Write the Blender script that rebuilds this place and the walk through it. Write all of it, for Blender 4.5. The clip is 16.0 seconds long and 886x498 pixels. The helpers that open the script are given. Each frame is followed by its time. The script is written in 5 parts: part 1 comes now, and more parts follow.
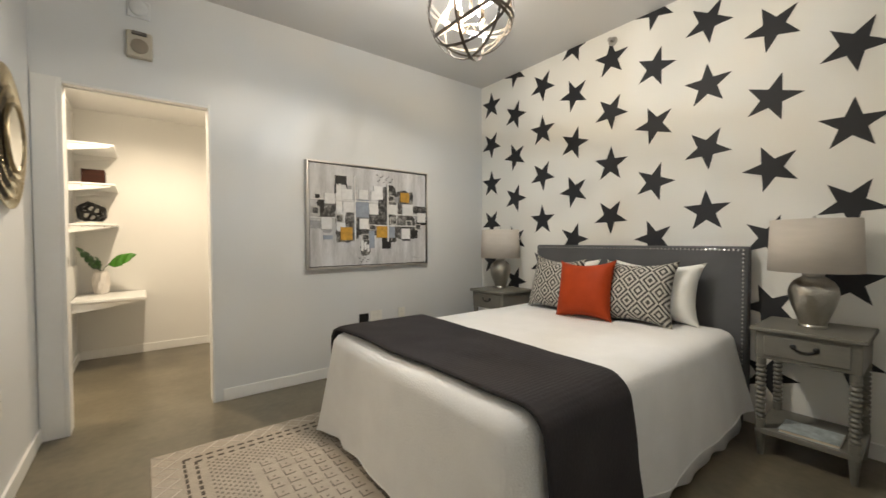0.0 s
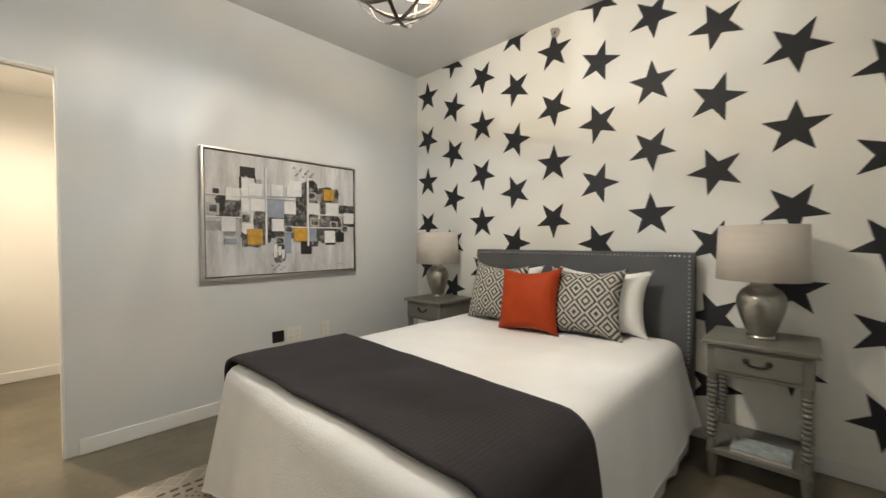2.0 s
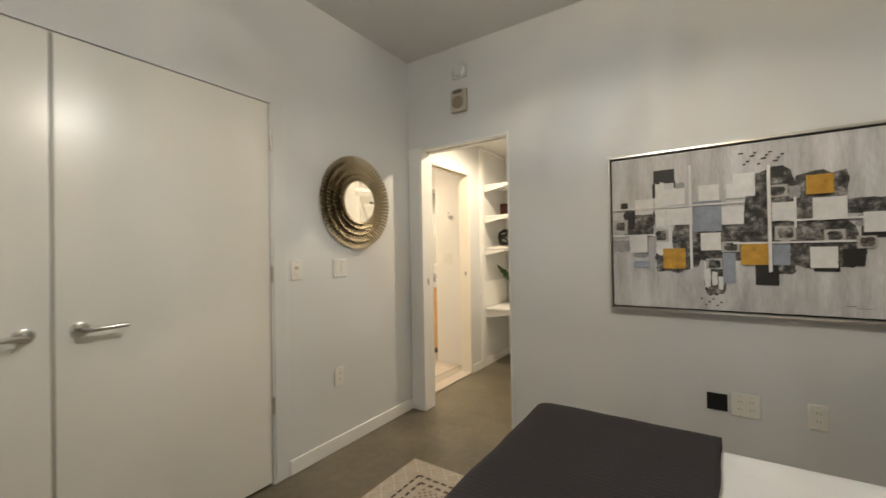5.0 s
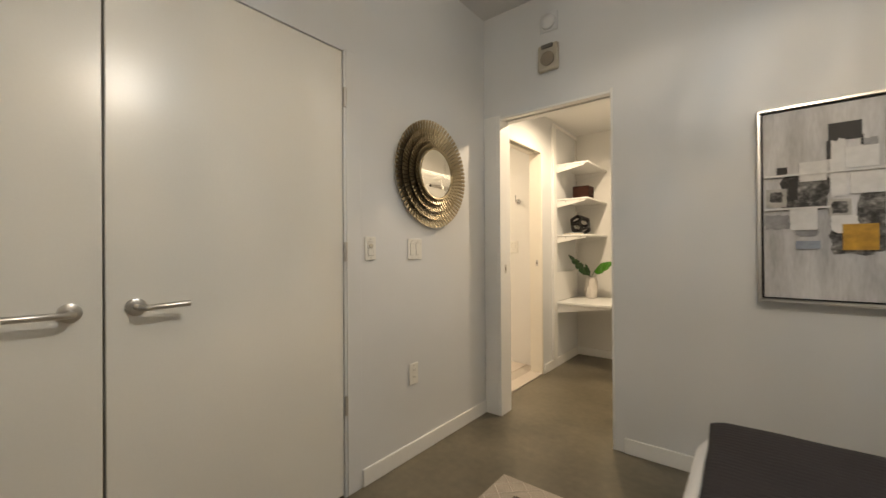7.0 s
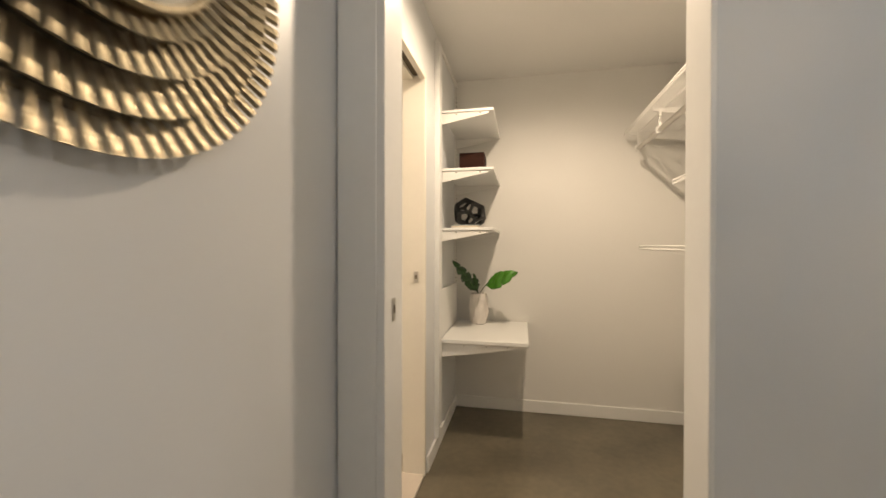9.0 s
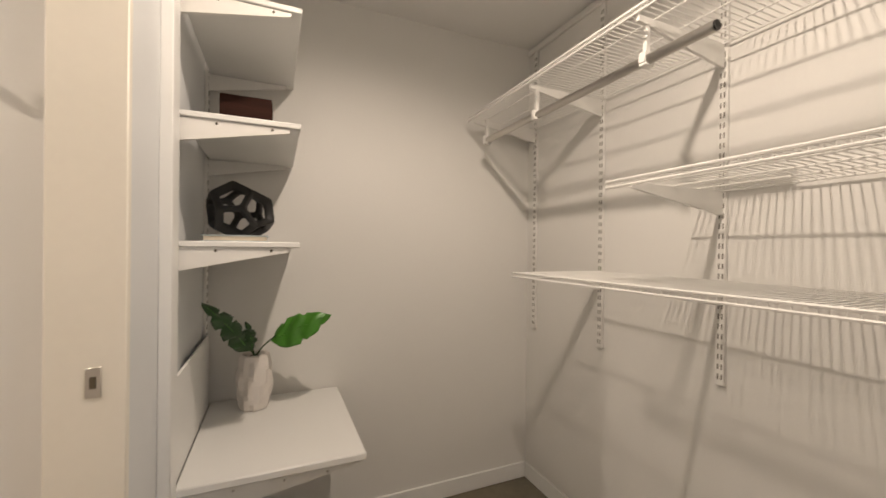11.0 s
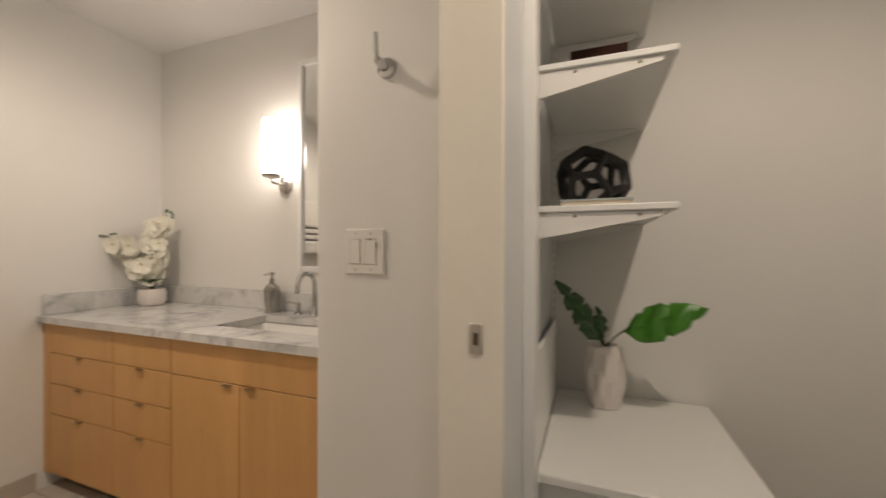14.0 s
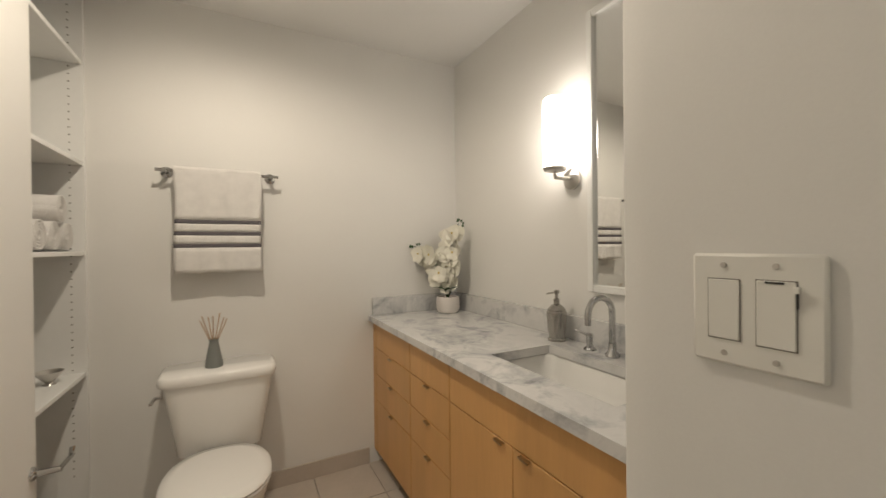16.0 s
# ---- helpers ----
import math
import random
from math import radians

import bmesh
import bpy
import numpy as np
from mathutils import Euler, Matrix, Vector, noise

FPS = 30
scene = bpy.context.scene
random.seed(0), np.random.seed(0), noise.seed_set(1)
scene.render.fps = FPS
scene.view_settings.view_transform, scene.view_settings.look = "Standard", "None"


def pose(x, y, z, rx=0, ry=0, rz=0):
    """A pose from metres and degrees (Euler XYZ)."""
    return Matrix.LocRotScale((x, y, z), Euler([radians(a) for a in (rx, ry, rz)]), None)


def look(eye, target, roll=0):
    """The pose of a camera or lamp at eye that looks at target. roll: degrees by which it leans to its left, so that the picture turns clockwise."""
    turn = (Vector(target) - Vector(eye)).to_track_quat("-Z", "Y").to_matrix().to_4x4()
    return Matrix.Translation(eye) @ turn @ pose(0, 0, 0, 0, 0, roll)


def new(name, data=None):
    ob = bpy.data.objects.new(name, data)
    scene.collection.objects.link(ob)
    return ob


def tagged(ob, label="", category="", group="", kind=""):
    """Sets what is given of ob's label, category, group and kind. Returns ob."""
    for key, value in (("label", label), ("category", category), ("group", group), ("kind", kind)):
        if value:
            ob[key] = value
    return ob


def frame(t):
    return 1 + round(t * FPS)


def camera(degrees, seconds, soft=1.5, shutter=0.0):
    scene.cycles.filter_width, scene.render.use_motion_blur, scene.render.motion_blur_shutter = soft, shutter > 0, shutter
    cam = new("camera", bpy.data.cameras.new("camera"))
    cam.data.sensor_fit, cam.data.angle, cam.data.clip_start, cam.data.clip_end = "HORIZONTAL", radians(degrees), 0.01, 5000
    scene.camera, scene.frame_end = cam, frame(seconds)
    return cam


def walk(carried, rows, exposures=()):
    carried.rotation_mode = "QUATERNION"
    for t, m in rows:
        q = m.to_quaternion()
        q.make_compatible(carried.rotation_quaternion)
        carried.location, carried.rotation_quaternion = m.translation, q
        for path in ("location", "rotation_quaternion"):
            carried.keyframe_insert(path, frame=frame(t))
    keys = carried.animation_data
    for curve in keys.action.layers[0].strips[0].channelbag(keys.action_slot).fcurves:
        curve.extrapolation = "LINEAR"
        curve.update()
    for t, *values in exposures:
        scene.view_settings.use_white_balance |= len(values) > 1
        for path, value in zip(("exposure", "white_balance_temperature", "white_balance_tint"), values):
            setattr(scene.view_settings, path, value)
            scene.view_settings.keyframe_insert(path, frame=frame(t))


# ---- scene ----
cam = camera(97.5, 16.0, shutter=0.35)
PATH = [
    (0, (0.324, 0.307, 1.14), (1.545, 1.89, 1.094), -0.3),
    (0.5, (0.327, 0.385, 1.153), (1.708, 1.831, 1.105), -0.4),
    (1, (0.363, 0.422, 1.166), (1.835, 1.775, 1.119), -0.3),
    (1.5, (0.411, 0.46, 1.169), (1.929, 1.761, 1.126), -0.1),
    (2, (0.597, 0.555, 1.167), (2.052, 1.927, 1.123), -0.2),
    (2.5, (0.75, 0.747, 1.184), (1.957, 2.341, 1.139), -0.4),
    (3, (0.916, 0.973, 1.221), (1.776, 2.779, 1.176), -0.4),
    (3.5, (1.061, 1.157, 1.226), (1.426, 3.123, 1.216), -0.7),
    (4, (1.285, 1.131, 1.297), (1.063, 3.118, 1.256), -0.9),
    (4.5, (1.54, 1.08, 1.291), (0.803, 2.939, 1.281), -1.1),
    (5, (1.805, 0.963, 1.252), (0.696, 2.628, 1.27), -1.0),
    (5.2, (1.897, 0.908, 1.225), (0.68, 2.494, 1.259), -1.0),
    (7.5, (1.034, 1.266, 1.154), (-0.213, 2.829, 1.157), -0.4),
    (8, (0.717, 1.655, 1.17), (-0.245, 3.408, 1.165), -0.1),
    (8.2, (0.608, 1.811, 1.177), (-0.231, 3.627, 1.166), 0.0),
    (10.3, (0.13, 3.416, 1.219), (0.441, 5.391, 1.207), 0.4),
    (10.5, (0.12, 3.463, 1.235), (0.558, 5.415, 1.225), 0.6),
    (11, (0.07, 3.535, 1.284), (0.863, 5.371, 1.28), 0.6),
    (11.5, (0.051, 3.548, 1.345), (1.011, 5.303, 1.347), 0.6),
    (12, (0.055, 3.518, 1.371), (1.086, 5.232, 1.372), 0.5),
    (12.5, (0.063, 3.486, 1.256), (1.068, 5.215, 1.257), 0.4),
    (13, (0.096, 3.567, 1.18), (0.646, 5.49, 1.169), 0.4),
    (13.5, (0.073, 3.66, 1.176), (-0.076, 5.655, 1.181), 0.2),
    (14, (-0.039, 3.772, 1.192), (-0.76, 5.638, 1.19), 0.1),
    (14.5, (-0.158, 3.901, 1.218), (-1.313, 5.535, 1.206), -0.2),
    (15, (-0.265, 3.998, 1.23), (-1.68, 5.412, 1.222), -0.6),
    (15.5, (-0.362, 4.116, 1.258), (-1.991, 5.277, 1.246), -0.5),
    (16, (-0.382, 4.17, 1.252), (-2.155, 5.097, 1.241), -0.6),
]
walk(cam, [(t, look(eye, target, roll)) for t, eye, target, roll in PATH],
     [(0, -0.06, 6700, 10), (1.5, 0.0, 6700, 10), (2.5, -0.04, 6650, 10), (3.5, -0.18, 6750, 10), (4.5, -0.4, 6900, 10), (5.2, -0.48, 6900, 10), (7.5, -0.55, 7250, 13), (8.2, -0.55, 7250, 13), (10.3, -1.05, 6150, 17), (12.5, -1.12, 6250, 17), (13.5, -1.35, 6200, 16), (14.2, -1.6, 6200, 15), (15, -1.66, 6050, 13), (16, -1.64, 6000, 10)])

# ---- light ----
scene.view_settings.exposure = 0.0
world = bpy.data.worlds.new("world")
world.use_nodes = True
world.node_tree.nodes["Background"].inputs[0].default_value = (0.5, 0.5, 0.5, 1)
world.node_tree.nodes["Background"].inputs[1].default_value = 0.02
scene.world = world


def lamp_point(name, at, watts, colour, radius):
    d = bpy.data.lights.new(name, "POINT")
    d.energy, d.color, d.shadow_soft_size = watts, colour, radius
    ob = new(name, d)
    ob.location = at
    return ob


def down_light(name, at, watts, colour, radius, cone):
    d = bpy.data.lights.new(name, "SPOT")
    d.energy, d.color, d.shadow_soft_size, d.spot_size, d.spot_blend = watts, colour, radius, radians(cone), 0.55
    ob = new(name, d)
    ob.location = at
    return ob


WARM, COOL, SOFT = (1.0, 0.79, 0.52), (0.80, 0.90, 0.98), (1.0, 0.83, 0.615)
CH = Vector((1.594, 1.725, 2.23))          # middle of the orb lamp
BULBS = [(0.075, 0.0), (0.0, 0.075), (-0.075, 0.0), (0.0, -0.075)]
for k, (dx, dy) in enumerate(BULBS):
    lamp_point("bulb_light", CH + Vector((dx, dy, 0.03)), 37, WARM if k in (0, 3) else COOL, 0.021)
down_light("closet_light", (0.44, 4.12, 2.395), 122, SOFT, 0.028, 168)
down_light("bath_light", (-1.62, 4.12, 2.395), 142, SOFT, 0.035, 174)


# ---- materials ----
def mat(name, colour, rough=0.6, metal=0.0, vary=0.06, scale=3.0, fine=60.0, bump=0.08, depth=0.002, coat=0.0, stretch=(1, 1, 1)):
    m = bpy.data.materials.new(name)
    m.use_nodes = True
    nt = m.node_tree
    b = nt.nodes["Principled BSDF"]
    b.inputs["Roughness"].default_value, b.inputs["Metallic"].default_value = rough, metal
    b.inputs["Coat Weight"].default_value = coat
    co = nt.nodes.new("ShaderNodeTexCoord")
    mp = nt.nodes.new("ShaderNodeMapping")
    mp.inputs["Scale"].default_value = stretch
    nt.links.new(co.outputs["Object"], mp.inputs[0])
    n1, n2 = nt.nodes.new("ShaderNodeTexNoise"), nt.nodes.new("ShaderNodeTexNoise")
    n1.inputs["Scale"].default_value, n1.inputs["Detail"].default_value = scale, 5
    n2.inputs["Scale"].default_value, n2.inputs["Detail"].default_value = fine, 3
    nt.links.new(mp.outputs[0], n1.inputs[0]), nt.links.new(mp.outputs[0], n2.inputs[0])
    mix = nt.nodes.new("ShaderNodeMath")
    mix.operation = "MULTIPLY_ADD"
    mix.inputs[1].default_value = 0.4
    nt.links.new(n2.outputs[0], mix.inputs[0]), nt.links.new(n1.outputs[0], mix.inputs[2])
    ramp = nt.nodes.new("ShaderNodeValToRGB")
    ramp.color_ramp.elements[0].position, ramp.color_ramp.elements[1].position = 0.4, 1.0
    ramp.color_ramp.elements[0].color = (*[c * (1 - vary) for c in colour], 1)
    ramp.color_ramp.elements[1].color = (*[min(1, c * (1 + vary)) for c in colour], 1)
    nt.links.new(mix.outputs[0], ramp.inputs[0]), nt.links.new(ramp.outputs[0], b.inputs["Base Color"])
    if bump:
        bp = nt.nodes.new("ShaderNodeBump")
        bp.inputs["Strength"].default_value, bp.inputs["Distance"].default_value = bump, depth
        nt.links.new(n2.outputs[0], bp.inputs["Height"]), nt.links.new(bp.outputs[0], b.inputs["Normal"])
    return m


def dull(m, level):
    m.node_tree.nodes["Principled BSDF"].inputs["Specular IOR Level"].default_value = level
    return m


def glow(name, colour, strength):
    m = bpy.data.materials.new(name)
    m.use_nodes = True
    b = m.node_tree.nodes["Principled BSDF"]
    b.inputs["Base Color"].default_value = (*colour, 1)
    b.inputs["Emission Color"].default_value, b.inputs["Emission Strength"].default_value = (*colour, 1), strength
    return m


def math_node(nt, op, a, b=None):
    n = nt.nodes.new("ShaderNodeMath")
    n.operation = op
    for k, v in enumerate((a, b)):
        if v is None:
            continue
        if isinstance(v, (int, float)):
            n.inputs[k].default_value = v
        else:
            nt.links.new(v, n.inputs[k])
    return n.outputs[0]


def tint_by(m, value, colours):
    """Colours a material by a value socket between 0 and 1."""
    nt = m.node_tree
    r = nt.nodes.new("ShaderNodeValToRGB")
    els = r.color_ramp.elements
    while len(els) < len(colours):
        els.new(0.5)
    for e, (p, c) in zip(els, colours):
        e.position, e.color = p, (*c, 1)
    nt.links.new(value, r.inputs[0])
    nt.links.new(r.outputs[0], nt.nodes["Principled BSDF"].inputs["Base Color"])


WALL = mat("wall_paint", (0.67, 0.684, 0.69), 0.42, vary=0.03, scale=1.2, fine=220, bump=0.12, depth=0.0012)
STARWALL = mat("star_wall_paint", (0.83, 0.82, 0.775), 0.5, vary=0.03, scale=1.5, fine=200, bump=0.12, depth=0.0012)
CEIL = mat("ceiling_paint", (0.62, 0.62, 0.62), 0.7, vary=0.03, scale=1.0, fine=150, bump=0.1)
# lighter copy of CEIL: lamp light on these ceilings put into the colour
CEILLIT = mat("lamplit_ceiling_paint", (0.82, 0.81, 0.79), 0.7, vary=0.03, scale=1.0, fine=150, bump=0.1)
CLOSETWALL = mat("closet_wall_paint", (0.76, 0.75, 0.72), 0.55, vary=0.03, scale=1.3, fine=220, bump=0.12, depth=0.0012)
TRIM = mat("white_trim", (0.80, 0.80, 0.78), 0.35, vary=0.03, fine=40, bump=0.04)
DOORP = mat("door_paint", (0.74, 0.73, 0.68), 0.27, vary=0.03, scale=1.5, fine=120, bump=0.06, depth=0.001)
CONCRETE = mat("polished_concrete", (0.145, 0.125, 0.088), 0.30, vary=0.38, scale=2.6, fine=24, bump=0.03)
STAR = mat("star_vinyl", (0.014, 0.015, 0.019), 0.6, vary=0.1, bump=0.02)
METAL = mat("brushed_steel", (0.55, 0.53, 0.50), 0.28, 1.0, vary=0.08, fine=300, bump=0.03, stretch=(1, 1, 0.1))
NICKEL = mat("brushed_nickel", (0.40, 0.385, 0.36), 0.2, 1.0, vary=0.06, bump=0)
CHROME = mat("chrome", (0.52, 0.52, 0.52), 0.10, 1.0, vary=0.03, bump=0)
PEWTER = mat("hammered_pewter", (0.42, 0.40, 0.36), 0.30, 1.0, vary=0.15, fine=70, bump=0.5, depth=0.004)
BRONZE = mat("champagne_metal", (0.37, 0.315, 0.215), 0.38, 1.0, vary=0.3, scale=25, fine=130, bump=0.5, depth=0.003)
ORBM = mat("orb_metal", (0.16, 0.14, 0.12), 0.3, 1.0, vary=0.2, bump=0.05)
LINEN = mat("white_cotton", (0.775, 0.78, 0.785), 0.85, vary=0.05, scale=6, fine=130, bump=0.55, depth=0.003)
PILLOWW = mat("pillow_cotton", (0.82, 0.82, 0.79), 0.85, vary=0.03, scale=8, fine=350, bump=0.25)
THROW = mat("charcoal_quilt", (0.022, 0.019, 0.022), 0.9, vary=0.18, scale=6, fine=90, bump=0.5, depth=0.004)
RUST = dull(mat("rust_satin", (0.36, 0.042, 0.006), 0.62, vary=0.14, scale=9, fine=320, bump=0.25), 0.25)
GREYFAB = mat("grey_upholstery", (0.095, 0.098, 0.105), 0.8, vary=0.12, scale=6, fine=500, bump=0.4)
GREYWOOD = mat("grey_painted_wood", (0.155, 0.150, 0.130), 0.5, vary=0.18, scale=7, fine=80, bump=0.15, stretch=(1, 0.25, 1))
SHADE = mat("linen_shade", (0.58, 0.53, 0.47), 0.85, vary=0.05, scale=10, fine=260, bump=0.3, stretch=(1, 1, 4))
SILVER = mat("silver_frame", (0.62, 0.60, 0.57), 0.32, 1.0, vary=0.1, fine=120, bump=0.05)
CREAM = mat("cream_door_paint", (0.80, 0.76, 0.67), 0.4, vary=0.03, fine=60, bump=0.04)
BRASSY = mat("satin_brass", (0.46, 0.36, 0.22), 0.35, 1.0, vary=0.05, bump=0.0)
PLASTIC = mat("white_plastic", (0.76, 0.75, 0.70), 0.35, vary=0.02, bump=0.0)
BEIGEPL = mat("beige_plastic", (0.50, 0.46, 0.38), 0.45, vary=0.04, bump=0.0)
BLACK = mat("black_plastic", (0.012, 0.012, 0.012), 0.4, vary=0.1, bump=0.0)
# grey that paints the shade inside slots and switch gaps
SLOT = mat("slot_shadow_grey", (0.20, 0.185, 0.16), 0.6)
DARKGAP = mat("dark_metal_track", (0.12, 0.10, 0.07), 0.5, 0.6, vary=0.1)
WHITEMEL = mat("white_melamine", (0.80, 0.80, 0.78), 0.38, vary=0.02, fine=150, bump=0.03)
EPOXY = mat("white_epoxy_steel", (0.80, 0.79, 0.76), 0.38, vary=0.03, bump=0.02)
LEAF = mat("green_leaf", (0.055, 0.20, 0.016), 0.35, vary=0.35, scale=14, fine=60, bump=0.15)
LEAFD = mat("dark_green_leaf", (0.018, 0.065, 0.014), 0.4, vary=0.35, scale=14, fine=60, bump=0.15)
POTC = mat("white_ceramic", (0.70, 0.66, 0.62), 0.5, vary=0.05, scale=12, fine=90, bump=0.1)
MATTEBLK = mat("matt_black_ceramic", (0.010, 0.010, 0.010), 0.5, vary=0.2, bump=0.06)
BROWN = dull(mat("dark_brown_wood", (0.030, 0.010, 0.006), 0.7, vary=0.4, scale=10, fine=60, bump=0.25, stretch=(0.3, 1, 4)), 0.15)
PAPER = mat("book_pages", (0.66, 0.58, 0.46), 0.8, vary=0.1, fine=200, stretch=(1, 1, 8))
BOOKBLUE = mat("blue_book_cover", (0.36, 0.41, 0.42), 0.5, vary=0.4, scale=18)
MAPLE = mat("maple_veneer", (0.60, 0.34, 0.125), 0.38, vary=0.10, scale=2.2, fine=26, bump=0.03, stretch=(5, 5, 0.5))
PORCELAIN = mat("porcelain", (0.82, 0.81, 0.78), 0.12, vary=0.015, bump=0.0, coat=0.3)
TOWEL = mat("white_terry", (0.82, 0.80, 0.77), 0.95, vary=0.05, scale=30, fine=500, bump=0.9, depth=0.004)
STRIPE = mat("grey_stripe_terry", (0.13, 0.12, 0.13), 0.95, vary=0.1, fine=500, bump=0.7)
TILE = mat("cream_floor_tile", (0.50, 0.445, 0.385), 0.35, vary=0.08, scale=6, fine=50, bump=0.03)
GROUT = mat("grout", (0.41, 0.365, 0.31), 0.8)
SOIL = mat("potting_moss", (0.10, 0.05, 0.02), 0.9, vary=0.4, fine=90, bump=0.6)
REED = mat("reed", (0.45, 0.30, 0.18), 0.7)
GREYGLASS = mat("grey_ceramic", (0.20, 0.21, 0.20), 0.35, vary=0.08)
PETAL = mat("orchid_petal", (0.82, 0.80, 0.70), 0.6, vary=0.05, scale=30)
MIRROR = mat("mirror_glass", (0.86, 0.87, 0.86), 0.01, 1.0, vary=0.0, bump=0.0)
BULBW, BULBC = glow("warm_bulb", (1.0, 0.66, 0.34), 14), glow("cool_bulb", (0.86, 0.93, 1.0), 14)
LENS = glow("lit_lens", (1.0, 0.88, 0.74), 3.0)
SCONCEG = glow("lit_opal_glass", (1.0, 0.87, 0.72), 46.0)
RUG = mat("woven_rug", (0.42, 0.37, 0.31), 0.95, vary=0.12, scale=14, fine=260, bump=0.7, depth=0.004)
RUGDARK = mat("rug_dark_yarn", (0.10, 0.085, 0.07), 0.95, vary=0.2, fine=200)
RUGMID = mat("rug_grey_yarn", (0.22, 0.19, 0.16), 0.95, vary=0.2, fine=200)
RUGLIGHT = mat("rug_cream_yarn", (0.58, 0.53, 0.46), 0.95, vary=0.12, fine=200)
CANVAS = mat("painted_canvas", (0.52, 0.52, 0.53), 0.6, vary=0.38, scale=4.0, fine=40, bump=0.2, stretch=(4, 1, 0.6))
PWHITE = mat("white_paint_patch", (0.70, 0.70, 0.70), 0.5, vary=0.12, scale=20)
PGREY = mat("grey_paint_patch", (0.30, 0.30, 0.31), 0.5, vary=0.3, scale=25)
PBLUE = mat("blue_grey_paint_patch", (0.27, 0.31, 0.38), 0.5, vary=0.2, scale=15)
PGOLD = mat("ochre_paint_patch", (0.48, 0.26, 0.03), 0.5, vary=0.35, scale=28)
PDARK = mat("mottled_black_paint", (0.055, 0.052, 0.05), 0.6, vary=0.95, scale=38, fine=90, bump=0.3)
PSTAMP = mat("pale_grey_paint_patch", (0.42, 0.41, 0.39), 0.5, vary=0.25, scale=30)
PBLACK = mat("black_paint_patch", (0.015, 0.014, 0.014), 0.5, vary=0.3, scale=20)


def marble():
    m = mat("grey_veined_marble", (0.55, 0.55, 0.55), 0.15, vary=0.2, bump=0.0)
    nt = m.node_tree
    co = nt.nodes.new("ShaderNodeTexCoord")
    w = nt.nodes.new("ShaderNodeTexNoise")
    w.inputs["Scale"].default_value, w.inputs["Detail"].default_value, w.inputs["Distortion"].default_value = 6.5, 9, 0.7
    w.inputs["Roughness"].default_value = 0.68
    nt.links.new(co.outputs["Object"], w.inputs[0])
    tint_by(m, w.outputs[0], [(0.28, (0.22, 0.225, 0.235)), (0.40, (0.47, 0.475, 0.48)), (0.52, (0.66, 0.655, 0.64)), (0.72, (0.58, 0.58, 0.57))])
    return m


def diamond_cloth():
    m = mat("diamond_print_cotton", (0.4, 0.4, 0.36), 0.85, fine=420, bump=0.3)
    nt = m.node_tree
    co = nt.nodes.new("ShaderNodeTexCoord")
    sp = nt.nodes.new("ShaderNodeSeparateXYZ")
    nt.links.new(co.outputs["UV"], sp.inputs[0])
    fx = math_node(nt, "ABSOLUTE", math_node(nt, "SUBTRACT", math_node(nt, "FRACT", math_node(nt, "MULTIPLY", sp.outputs[0], 3.7)), 0.5))
    fy = math_node(nt, "ABSOLUTE", math_node(nt, "SUBTRACT", math_node(nt, "FRACT", math_node(nt, "MULTIPLY", sp.outputs[1], 3.1)), 0.5))
    d = math_node(nt, "ADD", fx, fy)
    wave = math_node(nt, "SINE", math_node(nt, "MULTIPLY", d, 25.2))
    v = math_node(nt, "MULTIPLY_ADD", wave, 0.5)
    v.node.inputs[2].default_value = 0.5
    tint_by(m, v, [(0.40, (0.055, 0.052, 0.050)), (0.60, (0.46, 0.445, 0.40))])
    return m


def quilt_lines(m, per_metre, strength, direction):
    """Adds stitched channels to a cloth's relief."""
    nt = m.node_tree
    w = nt.nodes.new("ShaderNodeTexWave")
    w.bands_direction = direction
    w.inputs["Scale"].default_value, w.inputs["Distortion"].default_value, w.inputs["Detail Scale"].default_value = per_metre * 0.31, 1.2, 1.5
    nt.links.new(nt.nodes["Texture Coordinate"].outputs["Object"], w.inputs[0])
    bp, old = nt.nodes.new("ShaderNodeBump"), nt.nodes["Bump"]
    bp.inputs["Strength"].default_value, bp.inputs["Distance"].default_value = strength, 0.004
    nt.links.new(w.outputs["Fac"], bp.inputs["Height"])
    nt.links.new(old.outputs[0], bp.inputs["Normal"])
    nt.links.new(bp.outputs[0], nt.nodes["Principled BSDF"].inputs["Normal"])


quilt_lines(THROW, 55, 0.22, "Y")
MARBLE, DIAMOND = marble(), diamond_cloth()
mott = PDARK.node_tree.nodes.new("ShaderNodeTexNoise")
mott.inputs["Scale"].default_value, mott.inputs["Detail"].default_value, mott.inputs["Roughness"].default_value = 26, 8, 0.7
PDARK.node_tree.links.new(PDARK.node_tree.nodes["Texture Coordinate"].outputs["Object"], mott.inputs[0])
tint_by(PDARK, mott.outputs[0], [(0.36, (0.008, 0.008, 0.008)), (0.48, (0.05, 0.048, 0.046)), (0.56, (0.16, 0.155, 0.15)), (0.68, (0.42, 0.41, 0.40))])


# ---- mesh helpers ----
def box(bm, x0, x1, y0, y1, z0, z1, b=0.0, seg=1):
    vs = [bm.verts.new((x, y, z)) for x in (x0, x1) for y in (y0, y1) for z in (z0, z1)]
    fs = [bm.faces.new([vs[i] for i in q]) for q in ((0, 1, 3, 2), (4, 6, 7, 5), (0, 4, 5, 1), (2, 3, 7, 6), (0, 2, 6, 4), (1, 5, 7, 3))]
    if b:
        bmesh.ops.bevel(bm, geom=list({e for f in fs for e in f.edges}), offset=b, segments=seg, affect="EDGES", profile=0.6)
    return bm


def boxes(*specs, b=0.0):
    bm = bmesh.new()
    for s in specs:
        box(bm, *s, b=b)
    return bm


